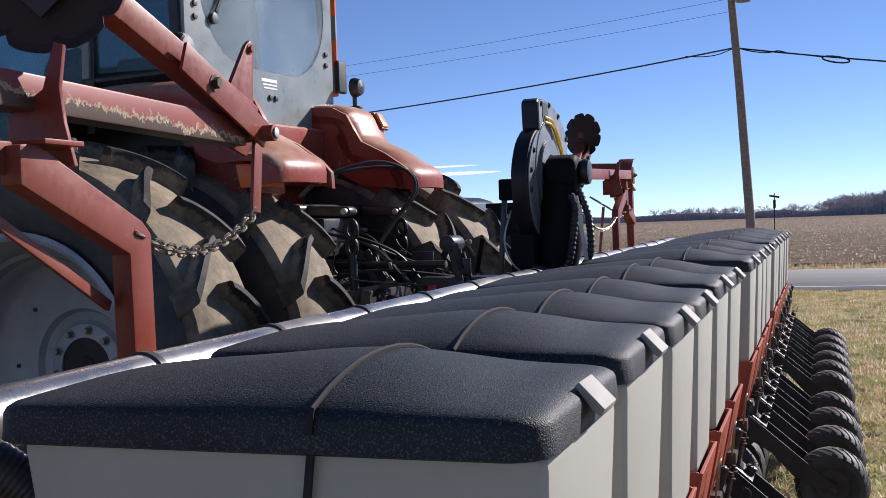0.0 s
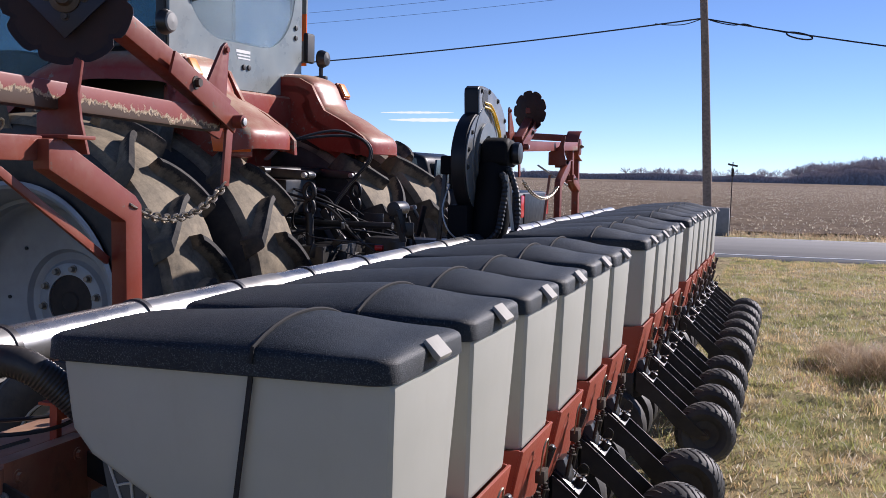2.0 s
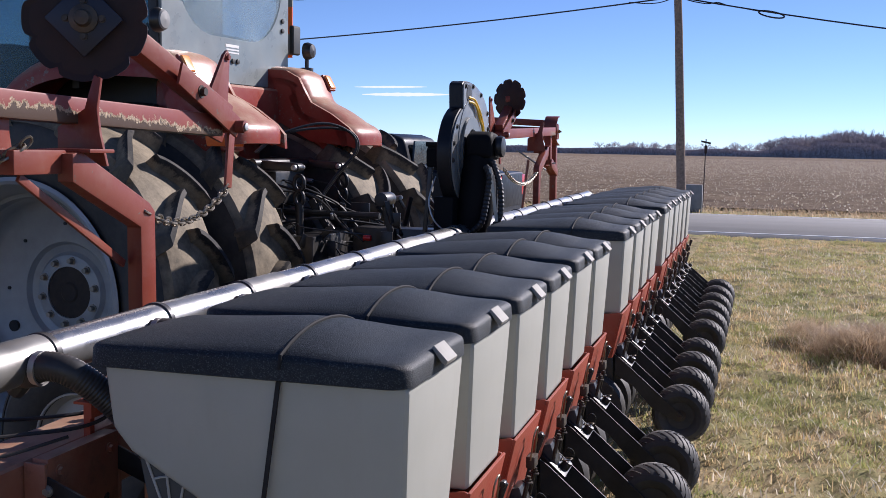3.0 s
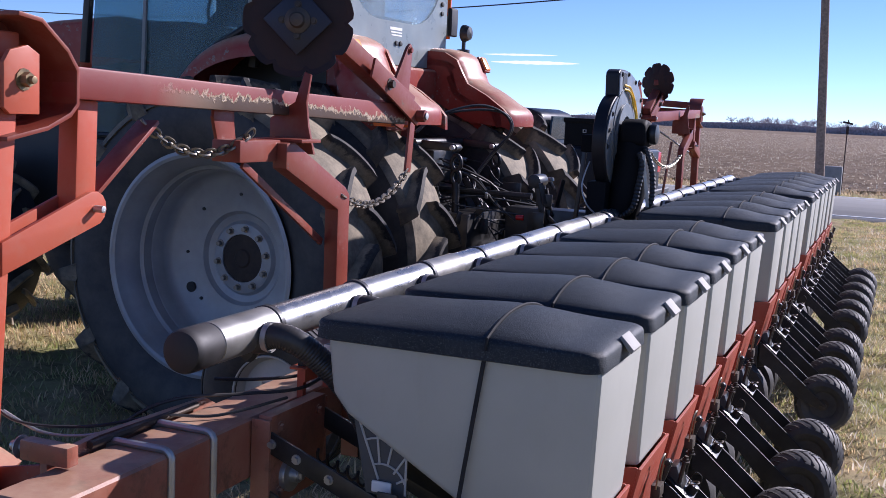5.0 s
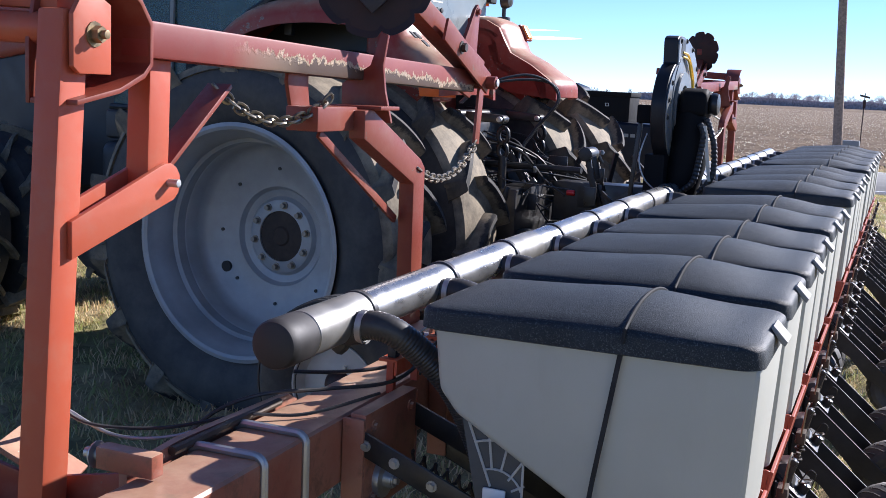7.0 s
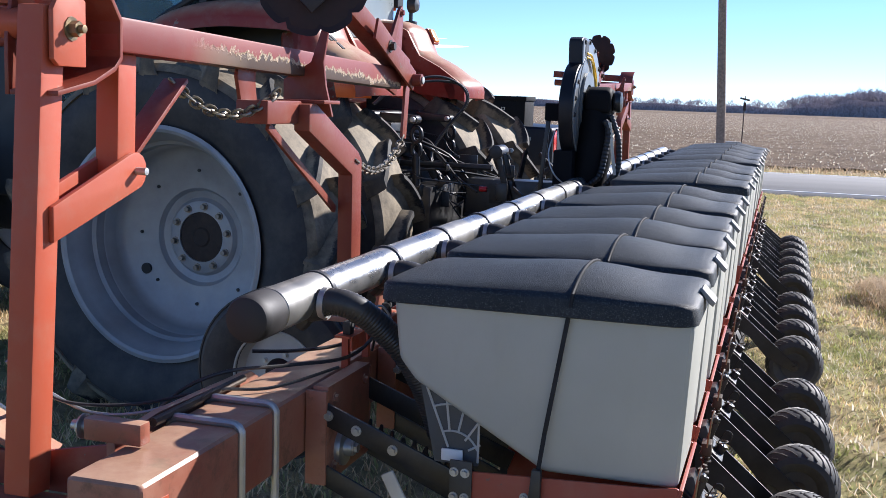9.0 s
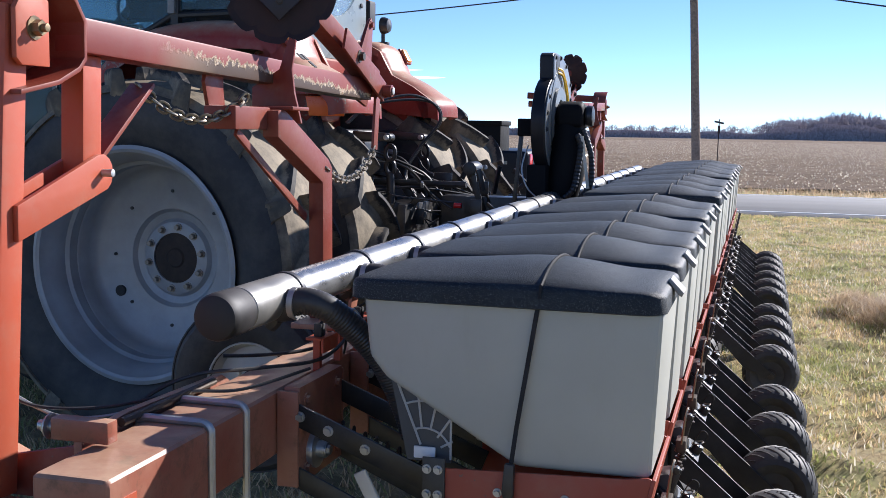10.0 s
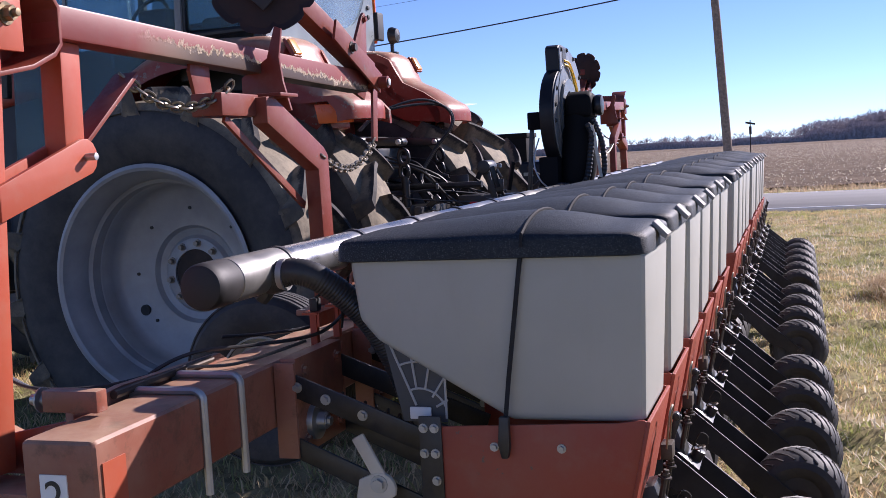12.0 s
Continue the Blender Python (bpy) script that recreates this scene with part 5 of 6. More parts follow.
# hood and front wheels
hood = prism([(-1.93, 2.22), (-1.93, 2.58), (-2.6, 2.54), (-4.0, 2.36), (-4.45, 2.20), (-4.55, 1.95), (-4.5, 1.82)], "xz", -0.42, 0.42, 0.06, 4)
part("hood", hood, RED_BODY, tractor, "long red engine hood")
part("engine_panel", prism([(-1.94, 1.0), (-1.94, 2.24), (-4.42, 1.84), (-4.3, 1.1)], "xz", -0.40, 0.40, 0.04, 3), INK, tractor, "black engine side panels")
part("fuel_tank", bx(-1.95, -1.05, -0.86, -0.42, 0.70, 1.44, 0.1, 4), INK, tractor, "black moulded fuel tank")
FT = [(0.36, -0.15), (0.40, -0.17), (0.52, -0.2), (0.64, -0.19), (0.70, -0.15), (0.72, 0), (0.70, 0.15), (0.64, 0.19), (0.52, 0.2), (0.40, 0.17), (0.36, 0.15)]
FRONT_ME = mesh_of("front_tyre", lathe(FT, 48, "y"))


def scaled_tread():
    bits = []
    for i in range(14):
        a = 2 * math.pi * i / 14
        bits += [lug(a, 1, 0.24), lug(a + math.pi / 14, -1, 0.24)]
    bm = join(*bits)
    return moved(bm, Matrix.Diagonal((0.692, 0.80, 0.692, 1)))


FTREAD_ME = mesh_of("front_tread", scaled_tread(), 40)
for y in (-1.3, -0.78, 0.78, 1.3):
    s = 0 if y < 0 else 180
    w = part("front_wheel", FRONT_ME, SIDEWALL, tractor, "dusty black front tyre", m=pose(-3.2, y, 0.75, 0, 0, s))
    part("tread", FTREAD_ME, TREAD, w)
    part("rim", lathe([(0.37, 0.13), (0.37, -0.13), (0.38, -0.15), (0.35, -0.14), (0.32, -0.06), (0.14, -0.08), (0.0, -0.1), (0.0, 0.0), (0.3, 0.1)], 40, "y"), GREY_RIM, w)
part("front_axle", bx(-3.3, -3.1, -1.2, 1.2, 0.65, 0.85, 0.03), BLACK_STEEL, tractor)
part("steps", join(*[bx(-1.1, -0.75, -0.98, -0.72, z, z + 0.03, 0.006) for z in (0.55, 0.85, 1.15, 1.42)], bx(-1.12, -1.09, -0.98, -0.95, 0.5, 1.6), bx(-0.76, -0.73, -0.98, -0.95, 0.5, 1.6)), BLACK_STEEL, tractor, "black cab steps")


# ---------------------------------------------------------------- blower and hitch
blower = thing("blower", "dark grey round blower fan housing with black ribbed hoses", "blower", m=pose(-1.18, 4.12, 0))
SCROLL = [(p.y, p.z) for p in smooth_line([(0, y, z) for y, z in ((-0.011, 1.915), (-0.065, 1.900), (-0.171, 1.835), (-0.249, 1.727), (-0.263, 1.632), (-0.24, 1.52), (-0.17, 1.42), (-0.05, 1.345), (0.10, 1.315), (0.25, 1.33), (0.40, 1.40), (0.52, 1.51), (0.60, 1.655), (0.628, 1.808), (0.605, 1.91), (0.52, 1.985), (0.41, 2.036), (0.254, 2.074), (0.106, 2.083), (0.02, 2.078))], 3)] + [(-0.018, 2.062), (-0.022, 2.03)]
part("housing", prism(SCROLL, "yz", -0.030, 0.055, 0.012, 3), BLOWER_GREY, blower, "black moulded fan housing with outlet neck")
centre = Vector((0.18, 1.70))
part("face_plate", prism([tuple(centre + (Vector(p) - centre) * 0.975) for p in SCROLL], "yz", 0.0555, 0.064, 0.003), BLOWER_FACE, blower, "pale grey sheet face plate")
part("face_rib", lathe([(0.30, 0.062), (0.302, 0.069), (0.315, 0.069), (0.317, 0.062)], 48, "x", (0, 0.18, 1.66)), BLOWER_FACE, blower, "pressed ring on the face plate")
part("slot", prism(rounded(0.050, 0.160, 1.955, 2.060, 0.05), "yz", 0.0642, 0.067), INK, blower, "dark oval opening")
for y, z in ((0.20, 2.055), (0.40, 2.012), (0.575, 1.90), (0.597, 1.80), (-0.15, 1.80), (-0.215, 1.70), (-0.23, 1.60), (0.03, 2.05), (0.53, 1.56)):
    part("bolt", hexhead((0.064, y, z), (1, 0, 0), 0.011, 0.010), INK, blower)
part("face_ring", lathe([(0.22, 0.064), (0.23, 0.085), (0.15, 0.085), (0.14, 0.064)], 36, "x", (0, 0.14, 1.64)), BLOWER_FACE, blower, "dented grey motor flange")
part("motor", drum((0.065, 0.06, 1.66), (0.14, 0.06, 1.66), 0.10, 24, 0.02), MATT_BLACK, blower, "black motor")
part("motor_cover", prism([(-0.10, 1.615), (0.14, 1.60), (0.15, 1.72), (0.10, 1.765), (-0.03, 1.775), (-0.10, 1.745)], "yz", 0.10, 0.262, 0.035, 3), MATT_BLACK, blower, "black moulded motor cover")
part("motor_cap", drum((0.263, 0.02, 1.685), (0.315, 0.02, 1.685), 0.066, 24, 0.02), BLACK_STEEL, blower, "round dark grey end cap")
part("boot", rod(smooth_line([(0.155, -0.01, 1.63), (0.165, -0.02, 1.50), (0.16, -0.02, 1.36), (0.13, -0.01, 1.24), (0.115, 0.0, 1.16)], 5), 0.1, 20, [0.088 + 0.028 * math.sin(math.pi * i / 26) for i in range(21)]), MATT_BLACK, blower, "wide black flexible boot")
for d in (0.0, 0.026):
    part("yellow_hose", rod(smooth_line([(0.066, 0.09, 1.985 - d), (0.080, 0.17, 1.975 - d), (0.080, 0.25, 1.945 - d), (0.080, 0.345 - d, 1.885 - d), (0.080, 0.42 - d, 1.80), (0.080, 0.45 - d, 1.68)], 6), 0.0075, 8), YELLOW, blower, "yellow plastic hose")
part("ribbed_hose", hose([(0.235, -0.115, 1.57), (0.262, -0.125, 1.50), (0.245, -0.125, 1.353), (0.215, -0.12, 1.225), (0.13, -0.09, 1.16)], 0.021, step=0.012, depth=0.78), RUBBER_HOSE, blower, "black ribbed hose")
part("ribbed_hose", hose([(0.262, -0.06, 1.60), (0.30, -0.09, 1.52), (0.325, -0.10, 1.43), (0.325, -0.10, 1.27), (0.25, -0.08, 1.17)], 0.020, step=0.012, depth=0.78), RUBBER_HOSE, blower, "black ribbed hose")
part("tie_strap", beam((0.268, -0.135, 1.56), (0.312, -0.125, 1.24), 0.020, 0.004, 0.001, up=(0, 1, 0)), CREAM, blower, "pale webbing strap")
part("strut", beam((-0.20, 0.02, 0.90), (-0.14, 0.0, 1.56), 0.026, 0.026, 0.003, up=(1, 0, 0)), BLACK_STEEL, blower, "black steel strut")
part("drain_wire", rod(smooth_line([(-0.06, -0.16, 1.50), (-0.09, -0.20, 1.36), (-0.05, -0.22, 1.24), (0.02, -0.2, 1.17)], 6), 0.005, 6), STEEL, blower, "pale wire")
part("relay_box", bx(-0.155, -0.055, -0.06, 0.05, 1.555, 1.665, 0.012, 3), MATT_BLACK, blower, "small black relay box")
part("relay_bracket", bx(-0.058, -0.028, -0.03, 0.03, 1.57, 1.64, 0.004), BLACK_STEEL, blower)
part("stand", join(beam((0.10, 0.2, 0.93), (0.10, 0.2, 1.5), 0.04, 0.04, 0.004, up=(1, 0, 0)), bx(-0.06, 0.06, -0.2, 0.35, 0.89, 1.38, 0.01)), MATT_BLACK, blower, "black steel stand")

hitch = thing("hitch", "black three-point hitch with hydraulic hoses between tractor and planter", "hitch")
part("tongue", join(bx(-2.3, -1.24, 4.05, 4.20, 0.62, 0.84, 0.01), bx(-2.3, -1.24, 4.72, 4.87, 0.62, 0.84, 0.01), bx(-1.45, -1.24, 3.9, 5.4, 0.60, 1.02, 0.01), bx(-2.25, -2.05, 4.0, 4.92, 0.60, 1.10, 0.01), bx(-1.9, -1.3, 4.3, 4.5, 0.9, 1.15, 0.01)), BLACK_STEEL, hitch, "black steel hitch frame")
for y in (4.10, 4.85):
    arm = part("lift_arm", join(beam((-2.75, y, 1.56), (-2.2, y, 1.53), 0.035, 0.055, 0.008), drum((-2.2, y - 0.045, 1.53), (-2.2, y + 0.045, 1.53), 0.028, 16)), BLACK_STEEL, hitch, "black lift arm")
    part("clevis_pin", drum((-2.2, y - 0.075, 1.53), (-2.2, y + 0.075, 1.53), 0.018, 14), STEEL, arm, "shiny steel pin")
    eye = [(-2.19 + 0.034 * math.cos(t), y, 1.43 + 0.05 * math.sin(t)) for t in np.linspace(0, 2 * math.pi, 17)[:-1]]
    eye2 = [(-2.19 + 0.03 * math.cos(t), y, 1.335 + 0.045 * math.sin(t)) for t in np.linspace(0, 2 * math.pi, 17)[:-1]]
    part("lift_eye", join(rod(eye, 0.014, 8, closed=True), rod(eye2, 0.014, 8, closed=True)), BLACK_BAR, hitch, "black steel eye links")
    part("lift_rod", join(rod([(-2.19, y, 1.30), (-2.18, y, 1.05)], 0.026, 12), rod([(-2.18, y, 1.08), (-2.17, y, 0.66)], 0.035, 12)), BLACK_BAR, hitch, "black lift rod")
    part("lower_link", beam((-2.75, y * 0.9 + 0.45, 0.58), (-1.45, y, 0.64), 0.05, 0.09, 0.008), BLACK_STEEL, hitch)
part("top_link", rod([(-2.6, 4.48, 1.22), (-1.75, 4.40, 1.22)], 0.022, 10), BLACK_STEEL, hitch)
WOOD_BLOCK = plain("worn_tan_wood", (0.36, 0.24, 0.14), 0.8, vary=0.35, scale=20)
MAST = [(-1.60, 1.02), (-1.57, 1.02), (-1.645, 1.26), (-1.66, 1.35), (-1.69, 1.375), (-1.725, 1.355), (-1.725, 1.315), (-1.69, 1.29), (-1.655, 1.15)]
mast = part("mast", join(prism(MAST, "xz", 4.26, 4.275, 0.003), prism(MAST, "xz", 4.37, 4.385, 0.003)), BLACK_BAR, hitch, "black mast plates")
part("roller", drum((-1.685, 4.23, 1.335), (-1.685, 4.41, 1.335), 0.045, 20), BLACK_BAR, mast, "glossy black roller")
part("valve_block", join(bx(-1.75, -1.55, 4.30, 4.60, 0.98, 1.14, 0.012), bx(-1.72, -1.58, 4.62, 4.80, 1.0, 1.10, 0.01)), BLACK_STEEL, hitch, "black valve block")
part("toolbox", bx(-1.50, -1.34, 4.75, 5.05, 1.02, 1.12, 0.015), WOOD_BLOCK, hitch, "small tan wooden block")
random.seed(21)
for i in range(13):
    a = Vector((-2.55 + random.uniform(-0.05, 0.25), 4.48 + random.uniform(-0.36, 0.36), random.uniform(0.95, 1.45)))
    b = Vector((random.uniform(-2.1, -1.40), random.uniform(4.1, 5.0), random.uniform(0.90, 1.12)))
    mid = (a + b) / 2 + Vector((random.uniform(-0.15, 0.15), random.uniform(-0.2, 0.2), random.uniform(-0.22, 0.10)))
    part("hydraulic_hose", rod(smooth_line([a, a.lerp(mid, 0.5) + Vector((0.06, 0, 0.04)), mid, b], 6), random.choice((0.004, 0.005, 0.007, 0.009)), 6), BLACK_BAR if i % 3 else RUBBER_HOSE, hitch, "thin black hydraulic hose")
    if i % 3 == 0:
        part("coupler", drum(a, a + Vector((0.07, 0, -0.01)), 0.016, 10, 0.003), STEEL, hitch, "shiny hose coupler")
for dy in (0.0, 0.03):
    loop = [(-2.50, 4.10 + dy, 1.62), (-2.40, 4.25 + dy, 1.74), (-2.2, 4.5 + dy, 1.82 - dy), (-2.06, 4.66 + dy, 1.76), (-2.03, 4.68 + dy, 1.64), (-2.15, 4.6 + dy, 1.46), (-2.22, 4.5 + dy, 1.28), (-2.12, 4.45 + dy, 1.12)]
    part("hydraulic_hose", rod(smooth_line(loop, 8), 0.009, 8), RUBBER_HOSE, hitch, "looped black hydraulic hose")
for y, z in ((3.98, 1.25), (4.3, 1.12), (4.66, 1.3), (5.0, 1.15)):
    part("linkage_bar", beam((-2.35, y, z), (-2.1, y + 0.06, z - 0.42), 0.03, 0.05, 0.006), BLACK_STEEL, hitch, "black linkage bar")
    part("linkage_pin", drum((-2.22, y - 0.03, z - 0.2), (-2.22, y + 0.09, z - 0.2), 0.013, 10, 0.002), STEEL, hitch, "shiny linkage pin")
part("cross_shaft", drum((-2.47, 4.0, 1.55), (-2.47, 4.96, 1.55), 0.03, 16), BLACK_STEEL, hitch, "black rocker shaft")
part("remote_block", bx(-2.62, -2.42, 4.25, 4.72, 1.28, 1.50, 0.02), BLACK_STEEL, hitch, "black remote valve bank")


# small brackets, fittings and pins crowded round the linkage
random.seed(33)
for i in range(44):
    p = Vector((random.uniform(-2.35, -1.45), random.uniform(4.0, 4.95), random.uniform(0.86, 1.34)))
    k = random.random()
    if k < 0.45:
        d = Vector((random.uniform(-1, 1), random.uniform(-0.4, 0.4), random.uniform(-1, 1))).normalized() * random.uniform(0.08, 0.22)
        part("link_bar", beam(p, p + d, 0.014, random.uniform(0.02, 0.045), 0.003), BLACK_STEEL, hitch, "small black link bar")
    elif k < 0.75:
        d = Vector((random.uniform(-1, 1), random.uniform(-1, 1), random.uniform(-1, 1))).normalized() * random.uniform(0.04, 0.09)
        part("fitting", drum(p, p + d, random.uniform(0.009, 0.018), 10, 0.002), STEEL if random.random() < 0.4 else BLACK_BAR, hitch, "threaded hose fitting")
    else:
        a, b = random.uniform(0.03, 0.07), random.uniform(0.03, 0.08)
        part("bracket", bx(p.x - a, p.x + a, p.y - 0.006, p.y + 0.006, p.z - b, p.z + b, 0.004), BLACK_STEEL, hitch, "black bracket plate")
part("red_cap", drum((-1.75, 4.1, 1.10), (-1.70, 4.1, 1.10), 0.018, 12, 0.003), RED_LENS, hitch, "red dust cap")


# ---------------------------------------------------------------- pole, wires, sign
WOOD = plain("weathered_pole_wood", (0.27, 0.20, 0.15), 0.9, vary=0.35, scale=14, bump=0.4)
pole_t = thing("utility_pole", "weathered leaning wooden utility pole beside the road", "utility pole")
part("pole", rod([(-1.68, 30, G - 0.1), (-1.95, 30, 5.0), (-2.22, 30, 9.2)], 0.12, 14, [0.135, 0.115, 0.095]), WOOD, pole_t)
part("transformer", join(drum((-1.78, 29.8, 7.2), (-1.78, 29.8, 8.0), 0.2, 18), bx(-2.1, -1.8, 29.85, 29.95, 7.5, 7.6)), GREY_PLASTIC, pole_t, "grey pole transformer")


def wire(a, b, sag, r, name="overhead_wire"):
    pts = []
    for i in range(41):
        f = i / 40
        p = Vector(a).lerp(Vector(b), f)
        p.z -= sag * 4 * f * (1 - f)
        pts.append(p)
    return solo(name, rod(pts, r, 5), INK, "thin black overhead utility wire", "wire", group="overhead wires")


wire((-2.06, 30, 6.0), (-42, 36, 5.6), 0.9, 0.022)
wire((-2.06, 30, 6.0), (38, 25, 4.8), 1.8, 0.022)
coil = [(-1.95, 29.99, 5.98), (-1.6, 29.93, 5.86), (-1.2, 29.88, 5.78), (-0.9, 29.84, 5.80), (-0.6, 29.80, 5.70), (-0.2, 29.76, 5.62), (0.25, 29.71, 5.52)]
solo("wire_slack", rod(smooth_line(coil, 6), 0.016, 5), INK, "slack black wire tied below the overhead line", "wire", group="overhead wires")
coil = [(0.55 + 0.34 * math.cos(a), 29.66, 5.43 + 0.075 * math.sin(a) - 0.2 * 0.34 * math.cos(a)) for a in np.linspace(0, 2 * math.pi, 21)[:-1]]
solo("wire_coil", rod(coil, 0.024, 5, closed=True), INK, "coil of spare black cable hung on the overhead line", "wire", group="overhead wires")
solo("wire_slack", rod(smooth_line([(-2.1, 30.0, 5.98), (-2.5, 30.05, 5.86), (-2.9, 30.1, 5.84), (-3.4, 30.2, 5.90)], 6), 0.014, 5), INK, "slack black wire tied below the overhead line", "wire", group="overhead wires")
for z in (7.0, 7.35):
    wire((-2.12, 30, z), (-42, 36, z - 0.1), 0.7, 0.005)
    wire((-2.12, 30, z + 0.3), (38, 25, z), 0.7, 0.005)
sign_t = thing("road_sign", "thin rusty post with a small crossed sign seen from behind", "sign")
part("post", beam((-1.30, 33.5, G - 0.05), (-1.27, 33.5, 2.05), 0.05, 0.03, 0.004, up=(1, 0, 0)), RUST, sign_t)
part("sign_blade", join(moved(bx(-0.15, 0.15, -0.01, 0.01, -0.03, 0.03), pose(-1.27, 33.47, 1.95, 0, 12, 0)), bx(-1.31, -1.23, 33.45, 33.47, 1.6, 1.85)), RUST, sign_t)
solo("utility_box", bx(-1.75, -1.25, 32.2, 32.5, G, 0.65, 0.03), GREY_PLASTIC, "small grey utility cabinet beside the road", "utility box")

# ---------------------------------------------------------------- pickup
truck = thing("pickup_truck", "dark navy pickup truck parked on the grass beyond the tractor", "pickup truck", m=pose(-3.56, 16.2, G) @ Matrix.Scale(1.1, 4))
part("body", prism([(0.0, 0.55), (0.0, 1.32), (-1.4, 1.36), (-1.45, 1.34), (-5.6, 1.22), (-5.7, 0.6)], "xz", -0.95, 0.95, 0.08, 3), NAVY, truck)
part("cab", prism([(-1.38, 1.3), (-1.50, 1.82), (-1.72, 1.89), (-3.0, 1.92), (-3.7, 1.3)], "xz", -0.84, 0.84, 0.09, 3), NAVY, truck)
part("rear_glass", prism([(-0.68, 1.42), (0.68, 1.42), (0.60, 1.78), (-0.60, 1.78)], "yz", -1.42, -1.39), CAR_GLASS, truck)
for s in (-1, 1):
    part("side_glass", prism([(-1.56, 1.42), (-1.64, 1.80), (-2.9, 1.80), (-3.4, 1.42)], "xz", s * 0.84, s * 0.852), CAR_GLASS, truck, "bluish side window")
    part("tail_light", bx(-0.12, 0.012, s * 0.80 - 0.08, s * 0.80 + 0.165, 0.95, 1.28, 0.02), RED_LENS, truck, "red tail light")
    for x in (-1.0, -4.6):
        wh = part("wheel", lathe([(0.2, -0.1), (0.3, -0.13), (0.36, -0.12), (0.38, 0), (0.36, 0.12), (0.3, 0.13), (0.2, 0.1)], 32, "y", (x, s * 0.85, 0.38)), SIDEWALL, truck)
        part("rim", lathe([(0.21, -0.09), (0.0, -0.05), (0.0, 0.05), (0.21, 0.09)], 24, "y", (x, s * 0.85, 0.38), closed=False), CHROME, wh)
part("bed_box", join(bx(-1.12, -0.46, -0.86, -0.25, 1.24, 1.73, 0.02), bx(-1.14, -0.44, -0.88, -0.23, 1.70, 1.77, 0.015)), MATT_BLACK, truck, "matt black steel box in the truck bed")
part("clasp", join(bx(-0.82, -0.77, -0.892, -0.882, 1.555, 1.562), bx(-0.82, -0.77, -0.892, -0.882, 1.595, 1.602), bx(-0.822, -0.812, -0.892, -0.882, 1.555, 1.602), bx(-0.778, -0.768, -0.892, -0.882, 1.555, 1.602)), STEEL, truck, "small pale clasp")
for i in range(3):
    part("badge", bx(-0.60 + 0.10 * i, -0.53 + 0.10 * i, -0.958, -0.951, 1.12, 1.17), GREY_PLASTIC, truck, "small grey badge bar")
part("bumper", bx(-0.05, 0.18, -0.92, 0.92, 0.52, 0.72, 0.04, 3), INK, truck, "black rear bumper")
part("tailgate", bx(-0.02, 0.02, -0.70, 0.70, 0.80, 1.30, 0.02), NAVY, truck, "dark navy tailgate")


# ---------------------------------------------------------------- grass, litter, woods
def blades(name, count, xr, yr, tall, wide, mat, label, seed, z0, keep=None, bend=(0.3, 1.5)):
    """Many thin bent blades as one object."""
    rng = np.random.default_rng(seed)
    x, y = rng.uniform(*xr, count), rng.uniform(*yr, count)
    if keep is not None:
        ok = keep(x, y, rng)
        x, y = x[ok], y[ok]
    n = len(x)
    h = rng.uniform(0.45, 1.0, n) * tall
    a = rng.uniform(0, 2 * np.pi, n)
    lean = rng.uniform(*bend, n) * h
    d = np.stack((np.cos(a), np.sin(a)), 1)
    side = np.stack((-d[:, 1], d[:, 0]), 1) * (wide * rng.uniform(0.6, 1.3, n))[:, None]
    base = np.array([z0(px, py) for px, py in zip(x, y)])
    p = np.stack((x, y), 1)
    v = np.zeros((n, 5, 3))
    for k, (f, hh, w) in enumerate(((0, 0, 1), (0, 0, -1), (0.45, 0.62, 0.8), (0.45, 0.62, -0.8), (1, 0.95, 0))):
        v[:, k, :2] = p + d * (lean * f)[:, None] + side * w
        v[:, k, 2] = base + h * hh
    idx = np.arange(n)[:, None] * 5
    quads = (idx + np.array([[0, 1, 3, 2]])).tolist()
    tris = (idx + np.array([[2, 3, 4]])).tolist()
    me = bpy.data.meshes.new(name)
    me.from_pydata(v.reshape(-1, 3).tolist(), [], quads + tris)
    me.materials.append(mat)
    return tagged(new(name, me), label, "grass", kind="stuff")


def grass_blade(name, a, b, c):
    n = Nodes(name)
    g = n.t.nodes.new("ShaderNodeNewGeometry").outputs["Position"]
    col = n.mix(n.ramp(n.island(), 0.2, 0.8), a, b)
    col = n.mix(n.ramp(n.noise(1.6, 6, 0.65, g), 0.47, 0.60, 0, 0.85), col, c)
    n.done(col, 0.55, spec=0.35)
    back = n.t.nodes.new("ShaderNodeBsdfTranslucent")
    n.link(col, back.inputs[0])
    both = n.t.nodes.new("ShaderNodeMixShader")
    both.inputs[0].default_value = 0.45
    n.link(n.bsdf.outputs[0], both.inputs[1])
    n.link(back.outputs[0], both.inputs[2])
    n.link(both.outputs[0], n.t.nodes["Material Output"].inputs[0])
    return n.mat


DRY = grass_blade("dry_grass_blades", (0.88, 0.68, 0.40), (0.58, 0.41, 0.21), (0.38, 0.36, 0.13))
GREEN = grass_blade("green_grass_blades", (0.40, 0.42, 0.15), (0.54, 0.50, 0.22), (0.32, 0.35, 0.11))
WEED = grass_blade("dead_weed_stalks", (0.50, 0.37, 0.23), (0.70, 0.55, 0.37), (0.38, 0.27, 0.17))
LITTER = grass_blade("pale_corn_litter", (0.84, 0.77, 0.63), (0.54, 0.46, 0.33), (0.66, 0.58, 0.44))


